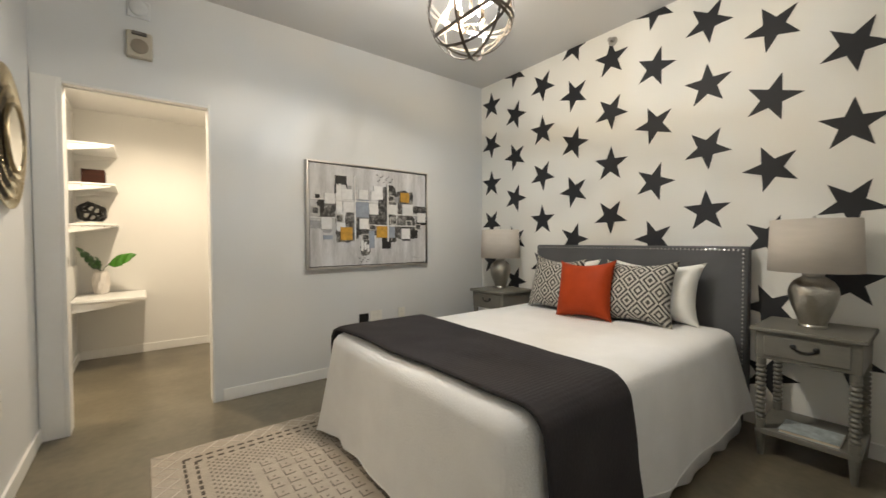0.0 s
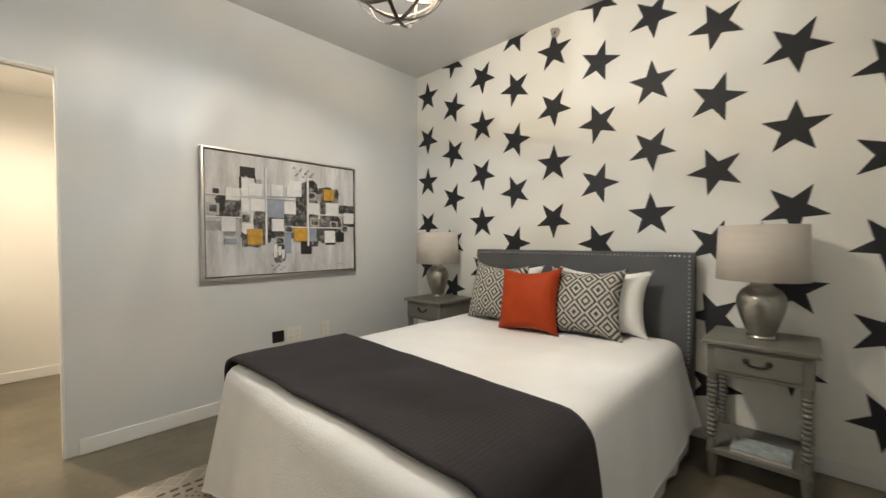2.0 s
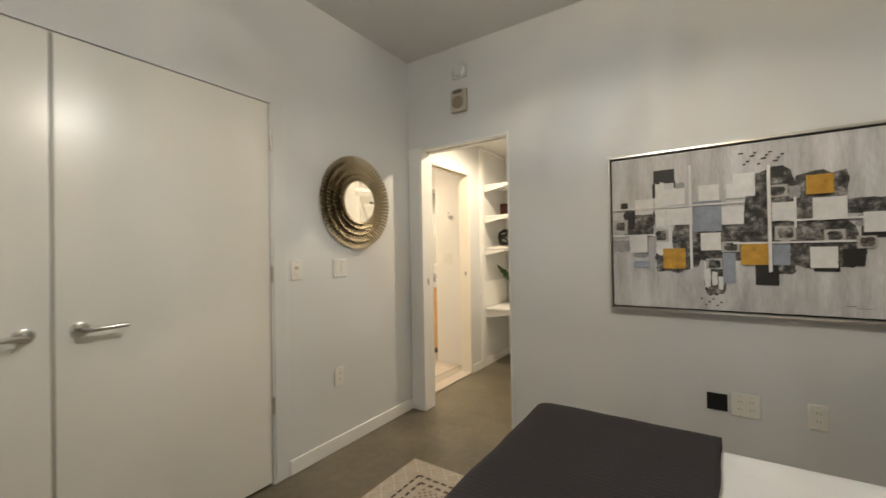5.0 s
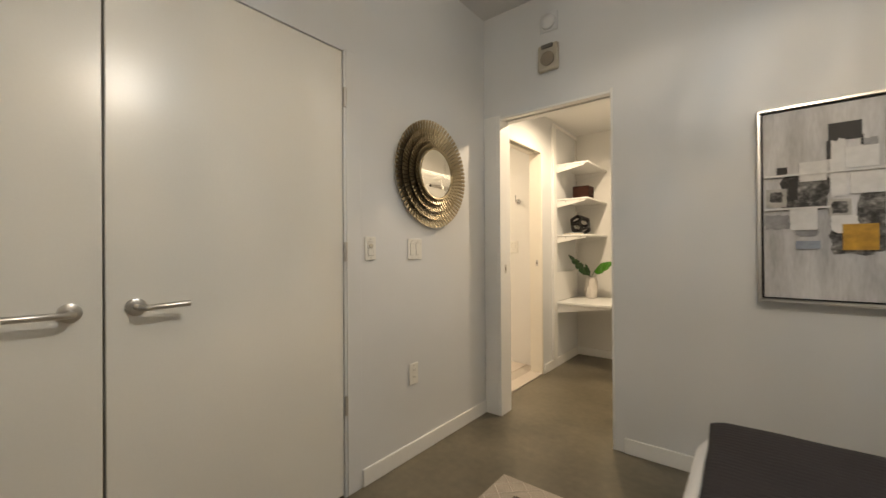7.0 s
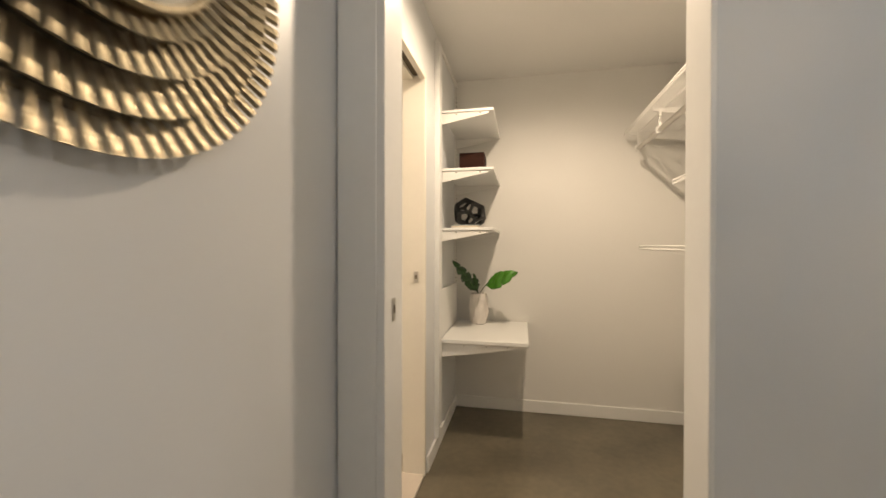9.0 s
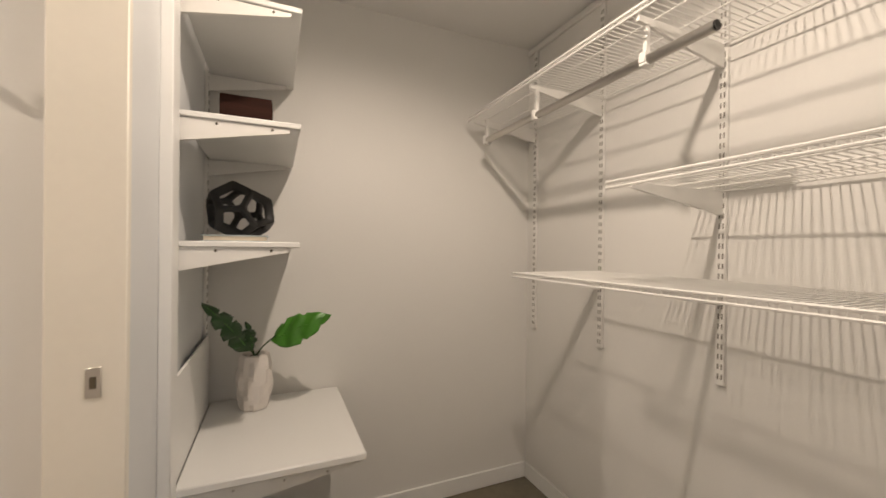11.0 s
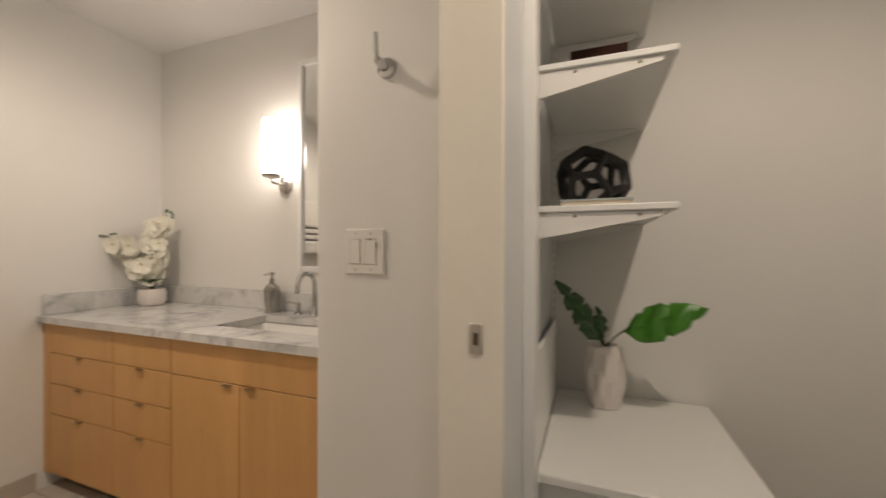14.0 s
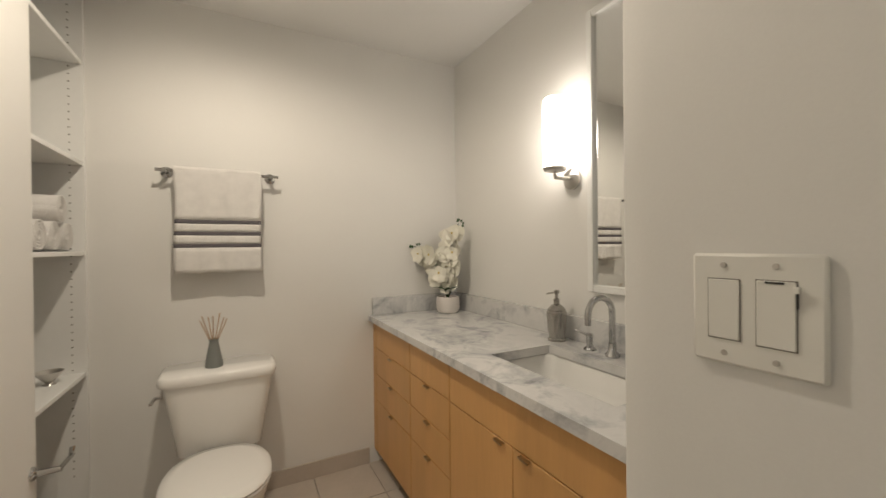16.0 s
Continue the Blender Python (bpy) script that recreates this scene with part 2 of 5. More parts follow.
def tube(bm, pts, r, seg=8, closed=False, flat=None):
    """A round (or flat: width, thickness) bar along points."""
    pts = [Vector(p) for p in pts]
    n, rings = len(pts), []
    side = None
    for i, p in enumerate(pts):
        a = pts[(i - 1) % n] if (closed or i) else p
        c = pts[(i + 1) % n] if (closed or i < n - 1) else p
        d = (c - a).normalized()
        if side is None:
            side = d.orthogonal().normalized()
        side = (side - d * side.dot(d)).normalized()
        up = d.cross(side)
        rr = r[i] if isinstance(r, (list, tuple)) else r
        ring = []
        for k in range(seg):
            t = 2 * math.pi * k / seg
            ring.append(bm.verts.new(p + (side * math.cos(t) + up * math.sin(t)) * rr))
        rings.append(ring)
    m = n if closed else n - 1
    for i in range(m):
        A, B = rings[i], rings[(i + 1) % n]
        for k in range(seg):
            bm.faces.new((A[k], A[(k + 1) % seg], B[(k + 1) % seg], B[k]))
    if not closed:
        bm.faces.new(list(reversed(rings[0]))), bm.faces.new(rings[-1])
    return bm


def rod(p0, p1, r, r1=None, seg=12, bm=None):
    return tube(bm or bmesh.new(), [p0, p1], [r, r1 if r1 is not None else r], seg)


def lathe(profile, at, axis="z", seg=32, bm=None, cap=True, wob=None):
    """Turns (radius, height) pairs about an axis through at."""
    bm = bm or bmesh.new()
    ax = {"x": Matrix.Rotation(math.pi / 2, 3, "Y"), "-x": Matrix.Rotation(-math.pi / 2, 3, "Y"), "y": Matrix.Rotation(-math.pi / 2, 3, "X"), "-y": Matrix.Rotation(math.pi / 2, 3, "X"), "z": Matrix.Identity(3)}[axis]
    at, rings = Vector(at), []
    for r, h in profile:
        rings.append([bm.verts.new(at + ax @ Vector((max(r, 1e-4) * (1 + (wob(k, h) if wob else 0)) * math.cos(2 * math.pi * k / seg), max(r, 1e-4) * (1 + (wob(k, h) if wob else 0)) * math.sin(2 * math.pi * k / seg), h))) for k in range(seg)])
    for A, B in zip(rings, rings[1:]):
        for k in range(seg):
            bm.faces.new((A[k], A[(k + 1) % seg], B[(k + 1) % seg], B[k]))
    if cap:
        bm.faces.new(list(reversed(rings[0]))), bm.faces.new(rings[-1])
    return bm


def sheet(rows, bm=None, uv=True, closed=False):
    """A skin over rows of points."""
    bm = bm or bmesh.new()
    vs = [[bm.verts.new(p) for p in row] for row in rows]
    lay = bm.loops.layers.uv.verify() if uv else None
    R, C = len(rows), len(rows[0])
    for i in range(R - 1):
        for j in range(C if closed else C - 1):
            q = ((i, j), (i, (j + 1) % C), (i + 1, (j + 1) % C), (i + 1, j))
            f = bm.faces.new([vs[a][b] for a, b in q])
            if uv:
                for l, (a, b) in zip(f.loops, q):
                    l[lay].uv = (b / (C - 1), a / (R - 1))
    return bm


def to_mesh(name, bm, material, sharp=38):
    me = bpy.data.meshes.new(name)
    bmesh.ops.recalc_face_normals(bm, faces=bm.faces)
    bm.to_mesh(me)
    bm.free()
    me.materials.append(material)
    me.shade_smooth()
    me.set_sharp_from_angle(angle=radians(sharp))
    return me


def solid(name, bm, material, label="", category="", group="", kind="", sharp=38):
    return tagged(new(name, to_mesh(name, bm, material, sharp)), label, category, group, kind)


def thing(name, at, label, category, group=""):
    ob = new(name)
    ob.matrix_basis = pose(*at)
    ob.empty_display_size = 0.1
    return tagged(ob, label, category, group)


def attach(ob, parent):
    ob.parent = parent
    if parent.parent is None:
        ob.matrix_parent_inverse = parent.matrix_basis.inverted()
    return ob


def part(name, bm, material, parent, label="", sharp=38):
    ob = new(name, to_mesh(name, bm, material, sharp))
    if label:
        ob["label"] = label
    return attach(ob, parent)


def thick(ob, t, offset=-1):
    md = ob.modifiers.new("thickness", "SOLIDIFY")
    md.thickness, md.offset = t, offset
    return ob


# ---- structure ----
W0, W1 = -0.295, -0.165          # west wall, both faces
WC = -0.19                        # west face inside the dressing room
N0, N1 = 3.445, 3.57             # wall between bedroom and dressing room
EX, SY, ZB, ZC = 3.29, 0.165, 2.795, 2.41
PX0, PX1, PZ = -0.055, 0.703, 2.058   # sliding door opening
CE, CN = 1.385, 5.37            # dressing room east and north faces
BY0, BY1, BZ = 3.62, 4.465, 2.045     # bathroom door opening
BW, BS, BN, STUB, STUBX = -2.57, 3.59, 5.41, 4.627, -0.733

S = dict(kind="structure")
solid("floor", boxes((W0 - 0.7, EX + 0.14, SY - 0.14, CN + 0.14, -0.1, 0.0)), CONCRETE, "polished grey-brown concrete floor with faint stains", "floor", **S)
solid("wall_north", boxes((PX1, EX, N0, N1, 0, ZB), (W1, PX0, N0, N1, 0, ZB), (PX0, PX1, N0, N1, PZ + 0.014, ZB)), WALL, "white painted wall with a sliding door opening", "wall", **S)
solid("wall_east", boxes((EX, EX + 0.12, SY - 0.12, N1, 0, ZB)), STARWALL, "cream painted wall under dark star decals", "wall", **S)
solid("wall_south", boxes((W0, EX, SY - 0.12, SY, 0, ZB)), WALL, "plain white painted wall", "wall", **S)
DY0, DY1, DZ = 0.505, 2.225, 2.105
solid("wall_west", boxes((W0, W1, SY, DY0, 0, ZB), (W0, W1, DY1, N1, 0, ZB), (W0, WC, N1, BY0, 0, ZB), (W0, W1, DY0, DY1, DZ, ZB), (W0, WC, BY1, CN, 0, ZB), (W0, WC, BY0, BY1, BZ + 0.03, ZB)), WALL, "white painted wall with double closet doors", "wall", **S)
solid("wall_closet_back", boxes((W0 - 0.7, W0 - 0.6, DY0 - 0.2, DY1 + 0.2, 0, ZB)), WALL, "plain white wall inside the closet", "wall", **S)
solid("ceiling", boxes((W0, EX + 0.12, SY - 0.12, N1, ZB, ZB + 0.1)), CEIL, "flat bedroom ceiling in a darker grey-white tone", "ceiling", **S)
solid("ceiling_dressing", boxes((WC, CE, N1, CN, ZC, ZC + 0.1)), CEILLIT, "flat white dressing room ceiling, lightened for lamp light", "ceiling", **S)
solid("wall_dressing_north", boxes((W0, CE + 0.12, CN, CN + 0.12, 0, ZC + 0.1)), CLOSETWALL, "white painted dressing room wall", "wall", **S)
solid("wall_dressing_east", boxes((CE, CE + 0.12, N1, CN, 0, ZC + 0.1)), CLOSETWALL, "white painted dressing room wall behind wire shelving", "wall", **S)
BWALL = CLOSETWALL
solid("wall_bath_west", boxes((BW - 0.12, BW, BS - 0.5, BN, 0, ZC + 0.1)), BWALL, "white painted bathroom wall behind the toilet", "wall", **S)
solid("wall_bath_north", boxes((BW - 0.12, W0, BN, BN + 0.12, 0, ZC + 0.1)), BWALL, "white painted bathroom wall behind the vanity", "wall", **S)
NX = -2.07
solid("wall_bath_south", boxes((NX, W0, BS - 0.12, BS, 0, ZC + 0.1), (NX, NX + 0.03, BS - 0.4, BS - 0.12, 0, ZC + 0.1)), BWALL, "white painted bathroom wall with a shelf niche", "wall", **S)
solid("wall_niche", boxes((BW, NX + 0.03, BS - 0.5, BS - 0.4, 0, ZC + 0.1)), BWALL, "white painted back of the shelf niche", "wall", **S)
solid("wall_bath_stub", boxes((STUBX, W0, STUB, STUB + 0.11, 0, ZC), b=0.003), BWALL, "white painted wing wall beside the vanity", "wall", **S)
solid("ceiling_bath", boxes((BW - 0.12, W0, BS - 0.5, BN + 0.12, ZC, ZC + 0.1)), CEILLIT, "flat white bathroom ceiling, lightened for lamp light", "ceiling", **S)


def baseboard(*runs, material=TRIM):
    bm = bmesh.new()
    for r in runs:
        box(bm, *r, b=0.003)
    return solid("baseboard", bm, material, "white painted baseboard along the wall", "baseboard", **S)


T, BH = 0.013, 0.085
baseboard((PX1 + 0.055, EX, N0 - T, N0, 0, BH))
baseboard((EX - T, EX, SY, N0 - T, 0, BH))
baseboard((W1, EX - T, SY, SY + T, 0, BH))
baseboard((W1, W1 + T, DY1 + 0.09, N0 - 0.01, 0, BH))
baseboard((WC, CE, CN - T, CN, 0, BH))
baseboard((CE - T, CE, N1, CN - T, 0, BH))
baseboard((WC, WC + T, BY1 + 0.02, CN - T, 0, BH))
baseboard((BW, BW + 0.01, BS, 4.82, 0, 0.10), material=TILE)
# sliding door: jambs, head track
solid("trim", boxes((PX0, PX0 + 0.022, N0 - 0.012, N1 + 0.005, 0, PZ + 0.03), (W1 + 0.004, PX0, N0 - 0.012, N0, 0, PZ + 0.03), b=0.002), TRIM, "white painted jamb of the sliding door", "trim", **S)
solid("trim", boxes((PX1 - 0.008, PX1 + 0.004, N0 - 0.004, N1 + 0.004, 0, PZ + 0.03), b=0.002), TRIM, "white painted edge of the sliding door opening", "trim", **S)
solid("trim", boxes((PX0 + 0.022, PX1 - 0.008, N0 - 0.008, N0 + 0.042, PZ, PZ + 0.014), (PX0 + 0.022, PX1 - 0.008, N0 + 0.068, N1, PZ, PZ + 0.014), b=0.002), TRIM, "white painted head of the sliding door opening", "trim", **S)
solid("door_track", boxes((PX0 + 0.022, PX1 - 0.008, N0 + 0.042, N0 + 0.068, PZ + 0.008, PZ + 0.014)), DARKGAP, "dark bronze sliding door head track", "door track", **S)
solid("trim", boxes((W0 - 0.012, WC + 0.004, BY1 - 0.02, BY1, 0, BZ + 0.03), (W0 - 0.012, WC + 0.004, BY0, BY0 + 0.02, 0, BZ + 0.03), (W0 - 0.012, W0 + 0.045, BY0 + 0.02, BY1 - 0.02, BZ, BZ + 0.03), (W0 + 0.080, WC + 0.004, BY0 + 0.02, BY1 - 0.02, BZ, BZ + 0.03), b=0.002), CREAM, "cream painted bathroom door jamb", "trim", **S)
solid("door_track", boxes((W0 + 0.045, W0 + 0.080, BY0 + 0.02, BY1 - 0.02, BZ + 0.018, BZ + 0.03)), DARKGAP, "dark bronze bathroom sliding door track", "door track", **S)
solid("threshold", boxes((W0 - 0.02, WC, BY0, BY1, 0.0, 0.012), b=0.003), TILE, "pale stone bathroom door threshold", "threshold", **S)

# bathroom floor tiles
bath_floor = solid("floor_bath", boxes((BW, W0, BS - 0.4, BN, 0.0, 0.006)), GROUT, "cream square tiles on the bathroom floor", "floor", **S)
tile_me = to_mesh("tile", boxes((-0.1505, 0.1505, -0.1505, 0.1505, 0, 0.006), b=0.0015), TILE)
for i in range(8):
    for j in range(6):
        x, y = BW + 0.155 + 0.305 * i, BS + 0.155 + 0.305 * j
        if x < W0 - 0.15 and y < BN - 0.1:
            t = new("tile", tile_me)
            t.location = (x, y, 0.006)
            t.parent = bath_floor

# ---- bedroom ----
# star decals
def star_mesh(cut=None):
    bm = bmesh.new()
    pts = [Vector((0, math.sin(a) * r, math.cos(a) * r)) for k in range(10) for a, r in [(math.pi * k / 5, 0.144 if k % 2 == 0 else 0.057)]]
    f = bm.faces.new([bm.verts.new(p) for p in pts])
    ext = bmesh.ops.extrude_face_region(bm, geom=[f])
    bmesh.ops.translate(bm, verts=[v for v in ext["geom"] if isinstance(v, bmesh.types.BMVert)], vec=(-0.0015, 0, 0))
    return bm


rng = random.Random(5)
star_me = to_mesh("star_decal", star_mesh(), STAR)
for k in range(10):
    for j in range(7):
        y, z = 3.293 - 0.3346 * k, (2.566 if k % 2 == 0 else 2.80) - 0.4145 * j
        turn = rng.uniform(-2, 2) + ((33 if (k // 2 + j) % 2 else 0) if k % 2 == 0 else (19 if (k // 2 + j) % 2 else 41 if k == 9 else 50))
        if z < 0.12:
            continue
        if z > ZB - 0.14 or k == 9:
            bm = star_mesh()
            bmesh.ops.rotate(bm, verts=bm.verts, cent=(0, 0, 0), matrix=Matrix.Rotation(radians(turn), 3, "X"))
            bmesh.ops.bisect_plane(bm, geom=bm.verts[:] + bm.edges[:] + bm.faces[:], plane_co=(0, 0, ZB - 0.002 - z), plane_no=(0, 0, 1), clear_outer=True)
            bmesh.ops.bisect_plane(bm, geom=bm.verts[:] + bm.edges[:] + bm.faces[:], plane_co=(0, SY + 0.004 - y, 0), plane_no=(0, -1, 0), clear_outer=True)
            ob = new("star_decal", to_mesh("star_decal_cut", bm, STAR))
            turn = 0
        else:
            ob = new("star_decal", star_me)
        ob.matrix_basis = pose(EX - 0.001, y, z, turn, 0, 0)
        tagged(ob, "dark charcoal five-pointed star decal on cream wall", "wall decal", "star decals on the wall")

# rug
rug = thing("area_rug", (1.3, 1.9, 0), "cream and grey woven rug under the bed", "rug")
RX0, RX1, RY0, RY1 = 0.332, 2.3, 1.15, 2.825
part("weave", boxes((RX0, RX1, RY0, RY1, 0.0, 0.010), b=0.003), RUG, rug)
bm = bmesh.new()
for inset, l, w in ((0.135, 0.032, 0.012), (0.185, 0.028, 0.014)):
    x, y = RX0 + inset, RY1 - inset
    k = 0
    while x + k * 0.05 < RX1 - 0.1:
        a = x + k * 0.05
        box(bm, a, a + l, y - w / 2, y + w / 2, 0.010, 0.0125)
        k += 1
    k = 0
    while y - k * 0.05 > RY0 + 0.1:
        a = y - k * 0.05
        box(bm, x - w / 2, x + w / 2, a - l, a, 0.010, 0.0125)
        k += 1
part("dashed_border", bm, RUGDARK, rug, "dark dashed border stitches")["kind"] = "stuff"
bm = bmesh.new()
for i in range(60):
    for j in range(50):
        x, y = RX0 + 0.23 + 0.019 * i, RY1 - 0.23 - 0.019 * j
        inner = x > RX0 + 0.40 and y < RY1 - 0.40
        if inner or y < RY0 + 0.1:
            continue
        if (i + j) % 2 == 0:
            box(bm, x, x + 0.011, y, y + 0.011, 0.010, 0.0118)
part("checked_band", bm, RUGMID, rug, "grey checked band")["kind"] = "stuff"
bm = bmesh.new()
for i in range(16):
    for j in range(14):
        x, y = RX0 + 0.44 + 0.075 * i, RY1 - 0.44 - 0.075 * j
        if y < RY0 + 0.1:
            continue
        box(bm, x, x + 0.05, y, y + 0.006, 0.010, 0.0118), box(bm, x, x + 0.006, y, y + 0.05, 0.010, 0.0118)
        box(bm, x + 0.026, x + 0.036, y + 0.026, y + 0.036, 0.010, 0.0118)
part("medallion_grid", bm, RUGMID, rug, "grey squares of the middle field")["kind"] = "stuff"
bm = bmesh.new()
for k in range(34):
    for s in (-1, 1):
        a = RX0 + 0.01 + 0.1 * k
        if a < RX1 - 0.12:
            tube(bm, [(a if s > 0 else a + 0.1, RY1 - 0.01, 0.0105), (a + 0.1 if s > 0 else a, RY1 - 0.11, 0.0105)], 0.003, 5)
        b_ = RY1 - 0.01 - 0.1 * k
        if b_ > RY0 + 0.12:
            tube(bm, [(RX0 + 0.01, b_ if s > 0 else b_ - 0.1, 0.0105), (RX0 + 0.11, b_ - 0.1 if s > 0 else b_, 0.0105)], 0.003, 5)
part("lattice_border", bm, RUGLIGHT, rug, "raised cream lattice border")["kind"] = "stuff"

# bed
BX0, BX1, BY_0, BY_1, BT = 1.19, 3.17, 1.06, 2.575, 0.60
bed = thing("bed", (2.2, 1.82, 0), "bed with grey upholstered headboard and nailhead trim", "bed")
part("headboard", boxes((3.178, 3.262, 1.030, 2.605, 0.16, 1.092), b=0.014), GREYFAB, bed)
for y in (1.06, 2.515):
    part("leg", boxes((3.19, 3.25, y, y + 0.06, 0, 0.16), b=0.004), BLACK, bed, "black wooden leg")
for x in (1.35, 3.0):
    for y in (1.2, 2.4):
        part("leg", boxes((x, x + 0.05, y, y + 0.05, 0.0125, 0.14), b=0.004), BLACK, bed, "black wooden leg")
part("mattress", boxes((BX0 + 0.03, BX1, BY_0 + 0.03, BY_1 - 0.03, 0.14, BT - 0.025), b=0.05), PILLOWW, bed)
stud_me = to_mesh("nailhead", lathe([(0.0075, 0), (0.006, -0.003), (0.002, -0.0045)], (0, 0, 0), "x", 8), CHROME)
studs = [(1.052 + 0.0245 * k, 1.07) for k in range(63)] + [(y, 1.045 - 0.0245 * k) for y in (1.052, 2.582) for k in range(32)]
for y, z in studs:
    o = new("nailhead", stud_me)
    o.matrix_basis = Matrix.Translation((3.1785, y, z))
    attach(o, bed)


def rim(t, grow=0.0, rad=0.10):
    """A point of the bed's rounded outline, t from 0 to 1, with its outward normal."""
    x0, x1, y0, y1 = BX0, BX1, BY_0, BY_1
    lx, ly = x1 - x0 - 2 * rad, y1 - y0 - 2 * rad
    arc = math.pi * rad / 2
    total = 2 * lx + 2 * ly + 4 * arc
    s = (t % 1.0) * total
    for cx, cy, a0, l in ((x1 - rad, y1 - rad, 0, ly), (x0 + rad, y1 - rad, 90, lx), (x0 + rad, y0 + rad, 180, ly), (x1 - rad, y0 + rad, 270, lx)):
        a = radians(a0)
        if s < l:
            n = Vector((math.cos(a), math.sin(a), 0))
            d = Vector((-math.sin(a), math.cos(a), 0))
            end = Vector((cx, cy, 0)) + n * rad
            return end - d * (l - s) + n * grow, n
        s -= l
        if s < arc:
            a += s / rad
            n = Vector((math.cos(a), math.sin(a), 0))
            return Vector((cx, cy, 0)) + n * (rad + grow), n
        s -= arc
    return Vector((x1, y0, 0)), Vector((1, 0, 0))


rows, NP = [], 260
mid = Vector(((BX0 + BX1) / 2, (BY_0 + BY_1) / 2, 0))
for ins, drop in ((0.45, 0), (0.30, 0), (0.18, 0.0), (0.10, 0.003), (0.06, 0.010), (0.028, 0.026), (0.008, 0.052), (0.0, 0.085)):
    rows.append([(lambda p, n: (p.x, p.y, BT - drop + 0.005 * noise.noise((p.x * 4, p.y * 4, 0))))(*rim(k / NP, -ins, 0.10 if ins < 0.1 else max(ins + 0.01, 0.10))) for k in range(NP)])
for step in range(1, 9):
    f = step / 8
    ring = []
    for k in range(NP):
        p, n = rim(k / NP)
        corner = 1.0 if abs(n.x) > 0.05 and abs(n.y) > 0.05 else 0.0
        fold = 0.048 * noise.noise((p.x * 5.0, p.y * 5.0, 3)) + 0.005 * math.sin((p.x + p.y) * 21 + 2.0 * noise.noise((p.x * 2, p.y * 2, 1)))
        out = f * (0.045 + 0.03 * corner) + fold * f ** 1.4
        if p.x > 3.1:
            out = min(out, 0.0)
        q = p + n * out
        hem = 0.042 + 0.022 * noise.noise((p.x * 2.2, p.y * 2.2, 5))
        if p.y < BY_0 + 0.1:
            hem += max(0.0, p.x - 1.45) * 0.062 + 0.010 * math.sin(p.x * 11) * min(1, max(0, p.x - 1.3) * 3)
        ring.append((q.x, q.y, (BT - 0.085) * (1 - f) + hem * f))
    rows.append(ring)
bm = sheet(rows, closed=True)
bm.verts.ensure_lookup_table()
bm.faces.new([bm.verts[k] for k in range(NP)])
spread = solid("bedspread", bm, LINEN, "white cotton bedspread hanging to the floor in soft folds", "bedspread", sharp=80)
part("hem", tube(bmesh.new(), [Vector(p) + Vector((0, 0, 0.002)) for p in rows[-1]], 0.0035, 6, closed=True), LINEN, spread, "stitched white hem", sharp=80)
# flat pleat under the bedspread at the side
rows = [[(1.55 + 0.0125 * k, 1.045 - 0.007 * math.sin(k * 0.34) - 0.02 * (1 - z / 0.2), z + (0.012 * math.sin(k * 0.17) if z < 0.05 else 0)) for k in range(125)] for z in (0.2, 0.12, 0.02)]
skirt = thick(solid("bed_skirt", sheet(rows), LINEN, "white cotton bed skirt below the bedspread", "bed skirt", sharp=80), 0.004)


def top_z(x, y):
    d = min(x - BX0, BX1 - x, y - BY_0, BY_1 - y)
    r = 0.085
    return BT - (r - math.sqrt(max(r * r - (r - max(d, 0)) ** 2, 0)) if d < r else 0)


def throw_section(d):
    """Height and place across the bed at a distance along the throw, from its north hem."""
    north, south, bend, crown = BY_1 + 0.028, BY_0 - 0.028, 0.095, BT + 0.016
    hang, arc, flat = 0.27, bend * math.pi / 2, BY_1 - BY_0 + 0.056 - 0.19
    if d < hang:
        return north + 0.02 * (1 - d / hang), crown - bend - (hang - d)
    d -= hang
    if d < arc:
        a = d / bend
        return north - bend + bend * math.cos(a), crown - bend + bend * math.sin(a)
    d -= arc
    if d < flat:
        return north - bend - d, crown
    d -= flat
    if d < arc:
        a = d / bend
        return south + bend - bend * math.sin(a), crown - bend + bend * math.cos(a)
    d -= arc
    return south - 0.05 * d / 0.42, crown - bend - d


rows = []
for i in range(96):
    row = []
    y0, z0 = throw_section(2.37 * i / 95)
    for j in range(40):
        u = j / 39
        f = min(1.0, max(0.0, (BY_1 - y0) / (BY_1 - BY_0)))
        x = (1.235 + 0.025 * f + 0.003 * math.sin(y0 * 9)) * (1 - u) + (1.85 - 0.08 * f) * u
        z = z0 - (BT - top_z(x, 1.8)) + 0.003 * noise.noise((x * 7, y0 * 7, 0))
        loose = min(1.0, max(0.0, (BT - 0.08 - z0) * 6))
        y = y0 + loose * (0.008 * math.sin(x * 17 + 1) + 0.01 * noise.noise((x * 5, z * 5, 2)))
        row.append((x + 0.006 * noise.noise((y * 6, u, 3)), y, z))
    rows.append(row)
thick(solid("throw_blanket", sheet(rows), THROW, "charcoal quilted throw folded across the foot of the bed", "throw blanket", sharp=80), 0.014, 1)


